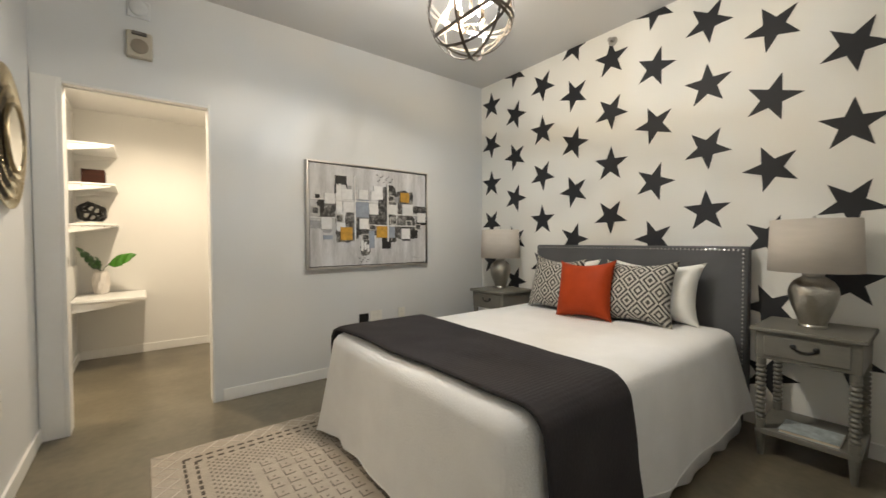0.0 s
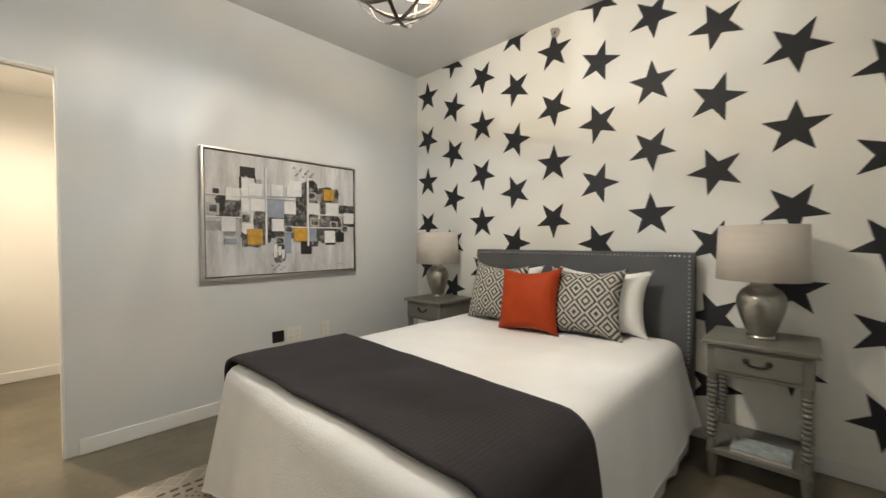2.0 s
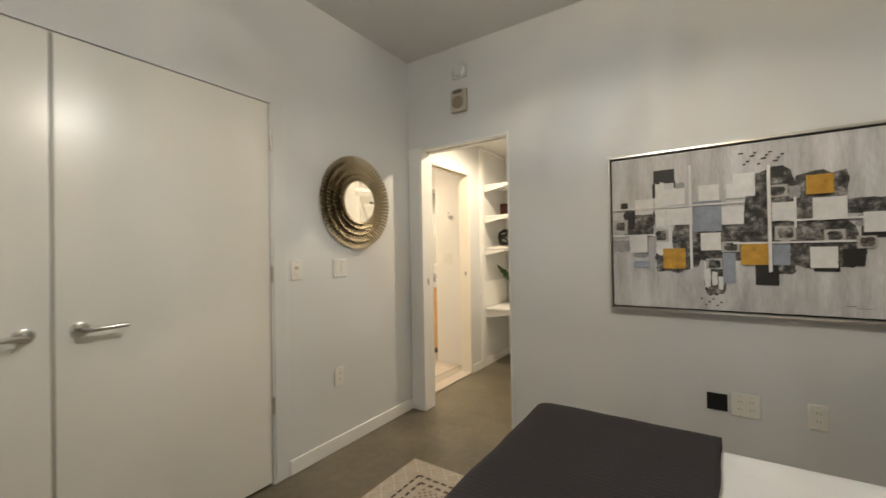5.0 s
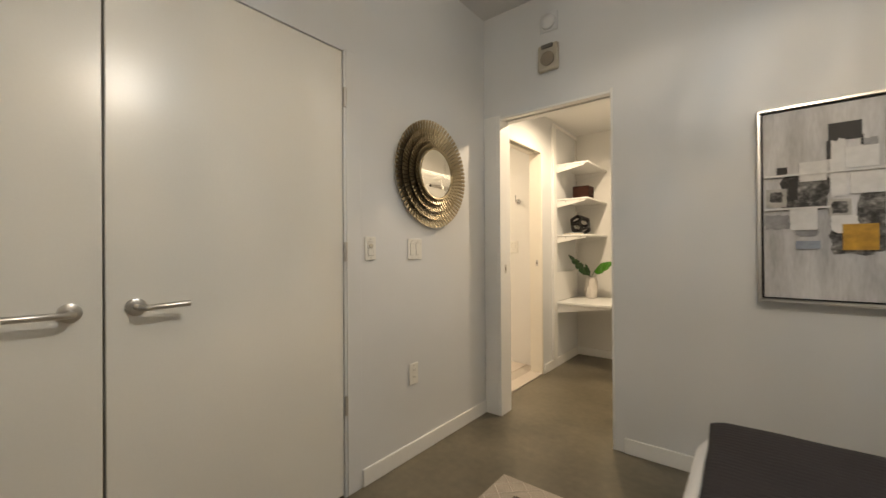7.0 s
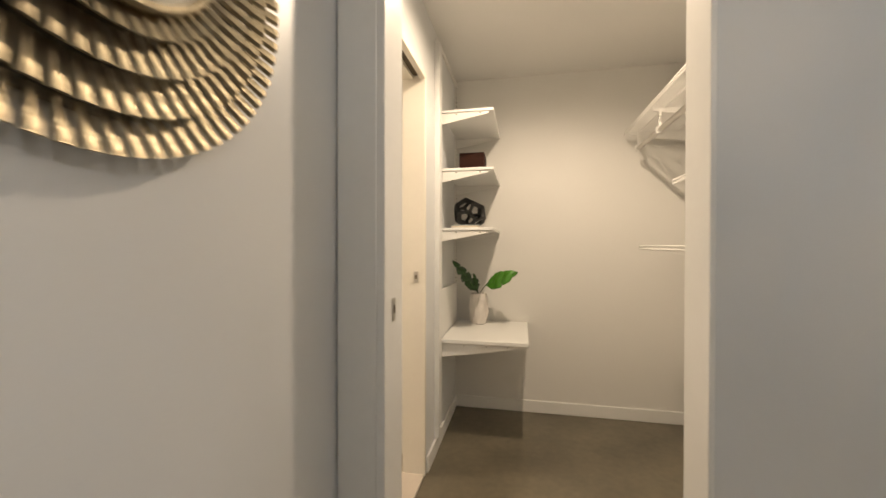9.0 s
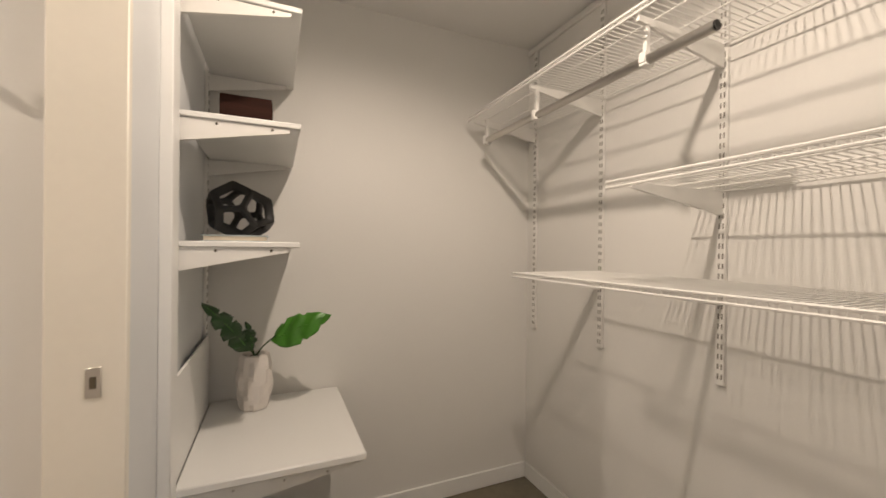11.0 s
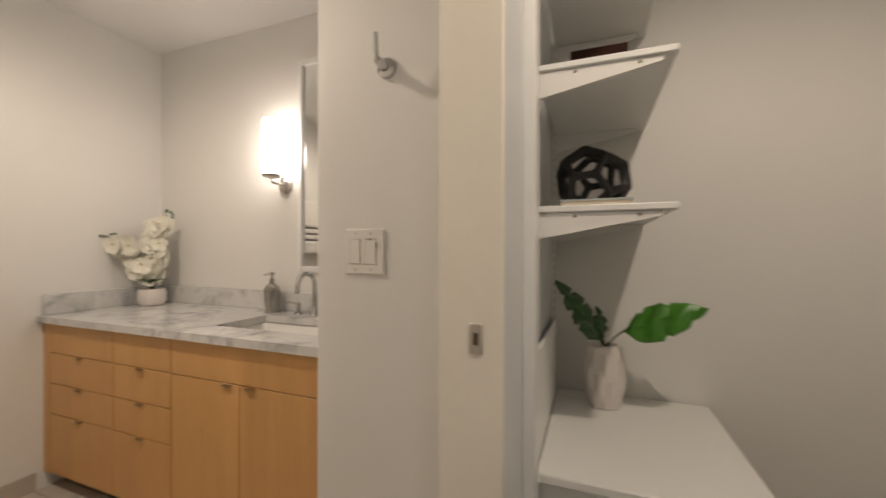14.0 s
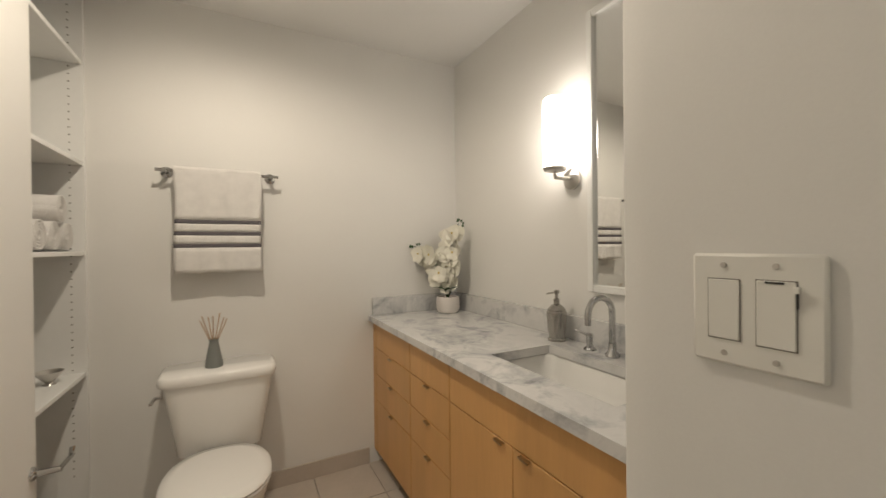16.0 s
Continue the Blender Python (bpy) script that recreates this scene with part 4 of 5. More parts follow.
for k, (dx, dy) in enumerate(BULBS):
    p = CH + Vector((dx, dy, 0))
    part("arm", tube(bmesh.new(), [(CH.x, CH.y, CH.z - 0.05), (CH.x + dx * 0.6, CH.y + dy * 0.6, CH.z - 0.075), (p.x, p.y, CH.z - 0.055)], 0.005, 8), ORBM, orb)
    part("socket", lathe([(0.012, -0.055), (0.014, -0.02), (0.011, -0.012)], p, "z", 14), ORBM, orb)
    part("bulb", lathe([(0.006, -0.012), (0.008, 0.0), (0.009, 0.02), (0.0085, 0.04), (0.005, 0.062), (0.002, 0.07)], p, "z", 16), BULBW if k in (0, 3) else BULBC, orb, "lit glass bulb")

# ---- dressing room ----
def standard(name, x, y, z0, z1, face):
    """A slotted wall upright; face 1 looks east, -1 looks west."""
    t = thing(name, (x, y, z0), "white slotted steel shelf upright on the wall", "shelf upright", "slotted uprights on the wall")
    part("channel", boxes((min(x, x + 0.012 * face), max(x, x + 0.012 * face), y - 0.0145, y + 0.0145, z0, z1), b=0.002), EPOXY, t)
    # grey bars on the channel stand in for the shaded slot holes
    bm, z, k = bmesh.new(), z0 + 0.02, 0
    while z < z1 - 0.03:
        for s in (-0.0055, 0.0055):
            a, b_ = x + 0.0112 * face, x + 0.0128 * face
            box(bm, min(a, b_), max(a, b_), y + s - 0.0022, y + s + 0.0022, z, z + 0.017)
        z += 0.032
    sl = part("slot_row", bm, SLOT, t, "rows of slots, their shade drawn as grey bars")
    sl["kind"] = "stuff"
    return t


def wedge(bm, root, tip, w, h0, h1):
    """A tapering shelf bracket along x from root to tip, its top edge level."""
    (x0, y, z), x1 = root, tip
    vs = [bm.verts.new(p) for s in (-w / 2, w / 2) for p in ((x0, y + s, z), (x1, y + s, z), (x1, y + s, z - h1), (x0, y + s, z - h0))]
    for q in ((3, 2, 1, 0), (4, 5, 6, 7), (0, 1, 5, 4), (1, 2, 6, 5), (2, 3, 7, 6), (3, 0, 4, 7)):
        bm.faces.new([vs[i] for i in q])
    return bm


for y in (4.765, 5.33):
    standard("shelf_upright", WC, y, 0.58, 2.36, 1)
STDS = (3.768, 4.32, 4.822, 5.293)
for y in STDS:
    standard("shelf_upright", CE, y, 0.855, 2.37, -1)
solid("hang_rail", boxes((CE - 0.016, CE, 3.60, 5.36, 2.365, 2.392), b=0.002), EPOXY, "white steel hanging rail below the ceiling", "hang rail")
solid("hang_rail", boxes((WC, WC + 0.014, 4.70, 5.36, 2.36, 2.385), b=0.002), EPOXY, "white steel hanging rail below the ceiling", "hang rail")

for z, x1 in ((1.985, 0.137), (1.645, 0.137), (1.297, 0.137)):
    t = thing("wall_shelf", (W1, 5.05, z), "white laminate shelf on white steel brackets", "shelf", "white laminate shelves")
    part("board", boxes((WC + 0.016, x1, 4.752, CN - 0.008, z - 0.017, z), b=0.003), WHITEMEL, t)
    for x in (-0.08, 0.06):
        part("screw", lathe([(0.004, 0), (0.003, 0.002)], (x, 4.759, z - 0.026), "-y", 8), DARKGAP, t)
    for y in (4.765, 5.33):
        part("bracket", wedge(bmesh.new(), (WC + 0.012, y, z - 0.018), x1 - 0.03, 0.012, 0.065, 0.012), EPOXY, t)
t = thing("wall_desk", (W1, 5.05, 0.645), "white laminate desk top on steel brackets", "desk")
part("board", boxes((WC + 0.022, 0.338, 4.738, CN - 0.006, 0.62, 0.645), b=0.004), WHITEMEL, t)
for y in (4.765, 5.33):
    part("bracket", wedge(bmesh.new(), (WC + 0.012, y, 0.619), 0.315, 0.013, 0.085, 0.016), EPOXY, t)
for x in (-0.03, 0.1, 0.22):
    part("screw", lathe([(0.004, 0), (0.003, 0.002)], (x, 4.738, 0.612), "-y", 8), METAL, t)
solid("back_panel", boxes((WC + 0.013, WC + 0.021, 4.745, 5.32, 0.646, 0.93), b=0.002), WHITEMEL, "white panel standing on the desk against the wall", "panel")


def wire_shelf(z, y0, y1, depth, label):
    t = thing("wire_shelf", (CE, (y0 + y1) / 2, z), label, "wire shelf", "white wire shelves")
    xf, xb = CE - depth, CE - 0.016
    bm = bmesh.new()
    for x, dz, r in ((xf, 0, 0.0042), (xf, -0.016, 0.0038), (xf + 0.09, -0.004, 0.0026), (xf + 0.2, -0.004, 0.0026), (xf + 0.31, -0.004, 0.0026), (xb, -0.004, 0.0032)):
        rod((x, y0, z + dz), (x, y1, z + dz), r, seg=6, bm=bm)
    part("wire_rail", bm, EPOXY, t)["kind"] = "stuff"
    bm, y = bmesh.new(), y0
    while y <= y1:
        tube(bm, [(xb, y, z), (xf, y, z), (xf - 0.0005, y, z - 0.016)], 0.0016, 5)
        y += 0.0185
    part("wire_grid", bm, EPOXY, t)["kind"] = "stuff"
    for y in STDS:
        if y0 - 0.05 < y < y1 + 0.05:
            part("bracket", wedge(bmesh.new(), (CE - 0.012, y, z - 0.006), xf + 0.03, 0.010, 0.075, 0.014), EPOXY, t)
    return t


wire_shelf(1.945, 3.60, 5.30, 0.42, "long white wire shelf above the hanging rod")
wire_shelf(1.478, 3.60, 4.38, 0.44, "white wire shelf on slotted uprights")
wire_shelf(1.190, 3.60, 4.842, 0.45, "long white wire shelf on slotted uprights")
t = thing("closet_rod", (1.03, 4.65, 1.82), "brushed steel clothes rod hung below the wire shelf", "closet rod")
part("tube", rod((1.03, 4.13, 1.822), (1.03, 5.235, 1.822), 0.0145, seg=20), METAL, t)
part("end_cap", rod((1.03, 4.126, 1.822), (1.03, 4.13, 1.822), 0.0125, seg=20), BLACK, t)
for y in (4.32, 4.822, 5.22):
    part("hanger", boxes((1.022, 1.038, y - 0.007, y + 0.007, 1.83, 1.925), (1.012, 1.048, y - 0.011, y + 0.011, 1.802, 1.812), (1.044, 1.050, y - 0.011, y + 0.011, 1.81, 1.84), (1.010, 1.016, y - 0.011, y + 0.011, 1.81, 1.84), b=0.002), EPOXY, t)

# geometric ball
bm = bmesh.new()
ico = bmesh.new()
bmesh.ops.create_icosphere(ico, subdivisions=1, radius=0.119)
mids = {f: bm.verts.new(f.calc_center_median()) for f in ico.faces}
for v in ico.verts:
    axis = v.co.normalized()
    ref = axis.orthogonal()
    ring = sorted(v.link_faces, key=lambda f: math.atan2(axis.cross(ref).dot(f.calc_center_median()), ref.dot(f.calc_center_median())))
    bm.faces.new([mids[f] for f in ring])
ico.free()
BALL = (-0.042, 5.06, 1.297 + 0.099)
bmesh.ops.transform(bm, matrix=pose(*BALL, 14, 22, 25) @ Matrix.Diagonal((1.08, 1.08, 0.98, 1)), verts=bm.verts)
ball = solid("decor_ball", bm, MATTEBLK, "matt black open geometric ball on the shelf", "ornament")
md = ball.modifiers.new("open", "WIREFRAME")
md.thickness, md.use_even_offset = 0.040, False
low = min(v.co.z for v in ball.data.vertices)
for v in ball.data.vertices:
    v.co.z += 1.297 + 0.016 - low
md2 = ball.modifiers.new("round", "BEVEL")
md2.width, md2.segments = 0.007, 2
t = thing("book", (0.0, 4.85, 1.297), "small stack of pale-edged books on the shelf", "book")
part("page_block", boxes((-0.115, 0.045, 4.80, 4.90, 1.3, 1.312)), PAPER, t)
part("cover", boxes((-0.12, 0.05, 4.797, 4.905, 1.297, 1.30), (-0.12, 0.05, 4.797, 4.905, 1.312, 1.316)), BOOKBLUE, t)
t = thing("wooden_box", (0.0, 5.1, 1.645), "dark brown slatted wooden box on the shelf", "box")
bm = boxes((-0.105, 0.055, 5.02, 5.03, 1.645, 1.795), (-0.105, 0.055, 5.17, 5.18, 1.645, 1.795), (-0.105, -0.095, 5.03, 5.17, 1.645, 1.795), (-0.095, 0.045, 5.03, 5.17, 1.645, 1.655), b=0.001)
part("body", bm, BROWN, t)
for z in (1.647, 1.698, 1.748):
    part("slat", boxes((0.045, 0.057, 5.03, 5.17, z, z + 0.045), b=0.002), BROWN, t)

# plant
PB = Vector((0.0, 5.245, 0.645))
pl = thing("potted_plant", PB, "white ribbed ceramic vase with three broad green leaves", "plant")
zig = lambda k, h: 0.085 * (1 if k % 2 else -1) * math.cos(h * 38 + (k // 2) * 0.9)
prof = [(0.044, 0.0), (0.052, 0.004)] + [(0.052 + 0.010 * math.sin(math.pi * (j / 11)) + 0.002, 0.012 + 0.018 * j) for j in range(12)] + [(0.047, 0.216), (0.041, 0.214), (0.041, 0.17)]
part("vase", lathe(prof, PB, "z", 20, wob=zig, cap=True), POTC, pl, sharp=12)
part("moss", lathe([(0.040, 0.195), (0.03, 0.20), (0.005, 0.203)], PB, "z", 16), SOIL, pl)


def leaf(name, root, tip, width, material, parent, lobes=7, sag=0.02, face=Vector((0, -0.8, 0.6))):
    root, tip = Vector(root), Vector(tip)
    d = (tip - root)
    side = d.cross(face).normalized()
    up = side.cross(d).normalized()
    rows = []
    for i in range(29):
        u = i / 28
        w = width * math.sin(math.pi * min(1, u * 0.9 + 0.07)) ** 0.75 * (1 - 0.35 * u)
        notch = 0.72 + 0.28 * abs(math.sin(u * math.pi * lobes / 2))
        c = root + d * u + up * (sag * 4 * u * (1 - u))
        if i == 28:
            w = 0.001
        rows.append([c + side * (w * s * (notch if abs(s) > 0.9 else 1)) + up * (-0.3 * abs(s) ** 2 * w) for s in (-1, -0.66, -0.33, 0, 0.33, 0.66, 1)])
    return thick(part(name, sheet(rows), material, parent, sharp=60), 0.001)


top = PB + Vector((0, 0, 0.20))
for q, mt in (((0.075, -0.10, 0.30), LEAF), ((-0.055, -0.06, 0.24), LEAFD), ((-0.03, -0.03, 0.26), LEAFD)):
    part("stem", tube(bmesh.new(), [top, top + Vector((q[0] * 0.4, q[1] * 0.4, 0.05)), PB + Vector(q)], 0.003, 6), LEAFD, pl)


def split_leaf(root, tip, width, material, parent, lobes, depth, face, sag=0.02):
    """A broad leaf with slanting slits between its lobes."""
    root, tip = Vector(root), Vector(tip)
    d = tip - root
    side = d.cross(Vector(face)).normalized()
    up = side.cross(d).normalized()
    N, rows = 72, []
    for i in range(N + 1):
        u = i / N
        w = width * math.sin(math.pi * (0.10 + 0.88 * u)) ** 0.6 * (1.08 - 0.45 * u)
        row = []
        for k in range(-6, 7):
            q = k / 6
            ph = (u * lobes + (0.35 if q > 0 else 0.0)) % 1.0
            slit = max(0.0, 1 - abs(ph - 0.5) / 0.16) ** 0.6 if 0.15 < u < 0.93 else 0.0
            reach = w * (1 - depth * slit)
            v = min(1.0, max(0.0, u + 0.16 * abs(q) * (1 - u) - 0.05 * abs(q)))
            row.append(root + d * v + up * (sag * 4 * v * (1 - v) - 0.22 * q * q * w + 0.004 * math.sin(u * 20 + q * 3)) + side * (reach * q))
        rows.append(row)
    ob = part("leaf", sheet(rows), material, parent, sharp=60)
    part("midrib", tube(bmesh.new(), [root + d * v + up * (sag * 4 * v * (1 - v) + 0.001) for v in [k / 8 for k in range(9)]], [0.0022 - 0.0002 * k for k in range(9)], 6), LEAF, parent, "pale green midrib")
    return thick(ob, 0.001)


split_leaf(PB + Vector((0.06, -0.08, 0.275)), PB + Vector((0.275, -0.15, 0.375)), 0.066, LEAF, pl, 2.6, 0.22, (0.1, -0.8, 0.55))
split_leaf(PB + Vector((-0.02, -0.04, 0.235)), PB + Vector((-0.15, -0.245, 0.455)), 0.046, LEAFD, pl, 4.2, 0.5, (0.55, -0.75, 0.1))
split_leaf(PB + Vector((-0.015, -0.02, 0.23)), PB + Vector((-0.03, -0.09, 0.36)), 0.028, LEAFD, pl, 3, 0.3, (0.5, -0.8, 0.0))


# latches on the sliding doors' edges
def latch(x, y, z):
    t = thing("door_latch", (x, y, z), "small nickel edge pull set in the door jamb", "latch")
    part("plate", boxes((x - 0.012, x + 0.012, y - 0.0025, y, z - 0.028, z + 0.028), b=0.001), METAL, t)
    part("slot", boxes((x - 0.005, x + 0.005, y - 0.0035, y - 0.0024, z - 0.011, z + 0.011)), DARKGAP, t)


latch(-0.235, BY1 - 0.02, 1.03)
t = thing("door_latch", (PX0 + 0.022, 3.50, 1.02), "small nickel edge pull set in the door jamb", "latch")
part("plate", boxes((PX0 + 0.022, PX0 + 0.0245, 3.488, 3.512, 0.99, 1.05), b=0.001), METAL, t)
part("slot", boxes((PX0 + 0.0244, PX0 + 0.0255, 3.495, 3.505, 1.01, 1.032)), DARKGAP, t)

# ---- bathroom ----
bath_switch = plate("light_switch", "double white switch plate with rocker and sliding dimmer", (-0.582, STUB, 1.184), "y-", 0.114, 0.116, [(-0.025, 0.029, 0, 0.062, "rocker"), (0.020, 0.031, 0, 0.064, "rocker")], "light switch")
part("dimmer_slot", boxes((-0.546, -0.5445, STUB - 0.0098, STUB - 0.0085, 1.192, 1.212)), BLACK, bath_switch)
part("dimmer_slider", boxes((-0.5475, -0.543, STUB - 0.012, STUB - 0.0085, 1.206, 1.212), b=0.0005), PLASTIC, bath_switch)
part("air_gap_tab", boxes((-0.570, -0.555, STUB - 0.0098, STUB - 0.0085, 1.2135, 1.2155)), BLACK, bath_switch)
t = thing("robe_hook", (-0.518, STUB, 1.64), "chrome robe hook on the wing wall", "hook")
part("rose", lathe([(0.026, 0), (0.024, 0.01), (0.012, 0.014), (0.010, 0.05)], (-0.518, STUB, 1.64), "-y", 24), CHROME, t)
part("peg", tube(bmesh.new(), [(-0.518, STUB - 0.045, 1.64), (-0.518, STUB - 0.055, 1.65), (-0.518, STUB - 0.06, 1.70)], 0.006, 10), CHROME, t)

# vanity
VF, VZ, VR = 4.85, 0.83, -0.32
van = thing("vanity_cabinet", (-1.4, 5.1, 0), "maple veneer bathroom vanity with flat drawers and doors", "cabinet")
part("body", boxes((BW + 0.02, VR, VF + 0.034, BN - 0.004, 0.09, 0.70), (BW + 0.02, VR, VF + 0.034, 4.95, 0.70, VZ)), MAPLE, van)
part("toe_kick", boxes((BW + 0.02, VR, VF + 0.07, VF + 0.08, 0.012, 0.09)), DARKGAP, van)
part("filler", boxes((BW + 0.002, BW + 0.05, VF, VF + 0.034, 0.09, VZ), b=0.001), MAPLE, van)


def pull(parent, x, z):
    bm = bmesh.new()
    box(bm, x - 0.021, x + 0.021, VF - 0.014, VF, z, z + 0.0025)
    box(bm, x - 0.021, x + 0.021, VF - 0.014, VF - 0.012, z - 0.004, z)
    part("pull", bm, BRASSY, parent, "small brass-toned edge pull")


ROWS_Z = ((0.684, VZ - 0.004), (0.536, 0.680), (0.388, 0.532), (0.095, 0.384))
for x0, x1 in ((BW + 0.054, -2.022), (-2.018, -1.646)):
    for z0, z1 in ROWS_Z:
        d = part("drawer", boxes((x0, x1 - 0.001, VF, VF + 0.034, z0, z1), b=0.0015), MAPLE, van)
        if z1 < 0.8:
            pull(d, (x0 + x1) / 2, z1 - 0.004)
part("false_front", boxes((-1.642, VR, VF, VF + 0.034, 0.682, VZ - 0.004), b=0.0015), MAPLE, van)
for x0, x1, px in ((-1.642, -1.272, -1.325), (-1.268, -0.80, -1.21), (-0.796, VR, -0.7)):
    d = part("door", boxes((x0, x1, VF, VF + 0.034, 0.095, 0.678), b=0.0015), MAPLE, van)
    pull(d, px, 0.674)

# counter with a rectangular sink opening
CF, CZ0, CZ1 = 4.824, VZ, 0.862
SX0, SX1, SY0, SY1 = -1.545, -1.02, 4.97, 5.245
cnt = thing("countertop", (-1.4, 5.08, CZ0), "grey veined marble countertop with backsplash", "countertop")
bm = bmesh.new()
loops = [[bm.verts.new((x, y, z)) for x, y in ((a, c), (b_, c), (b_, d), (a, d))] for z in (CZ0, CZ1) for a, b_, c, d in ((BW + 0.002, VR, CF, BN - 0.002), (SX0, SX1, SY0, SY1))]
for p, q in ((0, 1), (2, 3), (0, 2), (1, 3)):
    for k in range(4):
        bm.faces.new((loops[p][k], loops[p][(k + 1) % 4], loops[q][(k + 1) % 4], loops[q][k]))
part("slab", bm, MARBLE, cnt)
part("backsplash", boxes((BW + 0.024, VR, BN - 0.022, BN - 0.002, CZ1, 0.962), b=0.002), MARBLE, cnt)
part("side_splash", boxes((BW + 0.002, BW + 0.022, CF + 0.02, BN - 0.002, CZ1, 0.962), b=0.002), MARBLE, cnt)
rows = []
for ins, z in ((-0.012, CZ0 - 0.001), (-0.006, CZ0 - 0.008), (0.006, 0.76), (0.03, 0.71), (0.07, 0.702), (0.13, 0.70)):
    ring = []
    x0, x1, y0, y1, r = SX0 + ins, SX1 - ins, SY0 + ins, SY1 - ins, 0.05
    for cx, cy, a0 in ((x1 - r, y1 - r, 0), (x0 + r, y1 - r, 90), (x0 + r, y0 + r, 180), (x1 - r, y0 + r, 270)):
        for k in range(7):
            a = radians(a0 + 15 * k)
            ring.append((cx + r * math.cos(a), cy + r * math.sin(a), z))
    rows.append(ring)
snk = thing("sink", (-1.28, 5.08, 0.70), "white undermount rectangular porcelain sink", "sink")
bm = sheet(rows, closed=True, uv=False)
bm.verts.ensure_lookup_table()
bm.faces.new([bm.verts[len(rows[0]) * 5 + k] for k in range(28)])
thick(part("basin", bm, PORCELAIN, snk, sharp=60), 0.008, 1)
part("drain", lathe([(0.022, 0.7005), (0.02, 0.704)], (-1.28, 5.08, 0), "z", 20), CHROME, snk)

fa = thing("faucet", (-1.32, 5.32, CZ1), "chrome gooseneck faucet with lever handles", "faucet")
fx, fy = -1.315, 5.325
part("spout", tube(bmesh.new(), [(fx, fy, CZ1), (fx, fy, CZ1 + 0.15)] + [(fx, fy - 0.06 + 0.06 * math.cos(a), CZ1 + 0.15 + 0.06 * math.sin(a)) for a in [math.pi * k / 10 for k in range(1, 11)]] + [(fx, fy - 0.12, CZ1 + 0.12)], 0.011, 12), CHROME, fa)
part("base", lathe([(0.025, 0), (0.024, 0.006), (0.014, 0.02), (0.013, 0.05)], (fx, fy, CZ1), "z", 24), CHROME, fa)
for s in (-0.1, 0.1):
    h = part("handle", lathe([(0.024, 0), (0.023, 0.006), (0.012, 0.014), (0.012, 0.05), (0.014, 0.055), (0.008, 0.062)], (fx + s, fy, CZ1), "z", 20), CHROME, fa)
    part("lever", rod((fx + s, fy, CZ1 + 0.052), (fx + s * 1.6, fy - 0.01, CZ1 + 0.066), 0.005), CHROME, h)
so = thing("soap_dispenser", (-1.585, 5.325, CZ1), "brushed metal pump soap dispenser on the counter", "soap dispenser")
sp = (-1.585, 5.325, CZ1)
part("bottle", lathe([(0.036, 0), (0.037, 0.006), (0.031, 0.012), (0.031, 0.02), (0.038, 0.05), (0.041, 0.11), (0.041, 0.118), (0.037, 0.122), (0.037, 0.128), (0.022, 0.145), (0.012, 0.15)], sp, "z", 28), NICKEL, so)
part("pump", lathe([(0.012, 0.15), (0.012, 0.172), (0.006, 0.174), (0.006, 0.192), (0.012, 0.194), (0.012, 0.205), (0.004, 0.208)], sp, "z", 16), NICKEL, so)
part("nozzle", rod((sp[0], sp[1], CZ1 + 0.199), (sp[0] - 0.01, sp[1] - 0.045, CZ1 + 0.194), 0.004), METAL, so)

# orchid
OP = Vector((-2.43, 5.27, CZ1))
orc = thing("potted_orchid", OP, "white orchid in a white fluted pot on the counter", "plant")
part("pot", lathe([(0.050, 0), (0.060, 0.006), (0.068, 0.03), (0.068, 0.075), (0.063, 0.095), (0.056, 0.092), (0.054, 0.07)], OP, "z", 32, wob=lambda k, h: 0.03 * (k % 2)), POTC, orc)
part("moss", lathe([(0.054, 0.082), (0.02, 0.088)], OP, "z", 16), SOIL, orc)
for a, l in ((200, 0.13), (330, 0.12), (260, 0.10), (20, 0.10)):
    d = Vector((math.cos(radians(a)), math.sin(radians(a)), 0))
    leaf("leaf", OP + Vector((0, 0, 0.09)), OP + d * l * 0.9 + Vector((0, 0, 0.15)), 0.028, LEAFD, orc, 0, 0.03, Vector((0, 0, 1)))
rf = random.Random(11)


def flower(c, r, toward):
    bm = bmesh.new()
    q = Vector(toward).normalized().to_track_quat("Z", "Y")
    for k in range(5):
        a = 2 * math.pi * k / 5 + 0.3
        rr = r * (1.0 if k % 2 == 0 else 0.85)
        rows = []
        for i in range(5):
            u = i / 4
            w = rr * 0.62 * math.sin(math.pi * (0.10 + 0.84 * u)) ** 0.8
            rows.append([Vector(c) + q @ (Matrix.Rotation(a, 3, "Z") @ Vector((rr * u, w * s, rr * 0.25 * u * u - 0.1 * w * s * s))) for s in (-1, 0, 1)])
        sheet(rows, bm, False)
    o = part("blossom", bm, PETAL, orc, sharp=70)
    part("lip", lathe([(0.005, 0), (0.007, 0.006), (0.003, 0.012)], c, "z", 8), mat_lip, o)


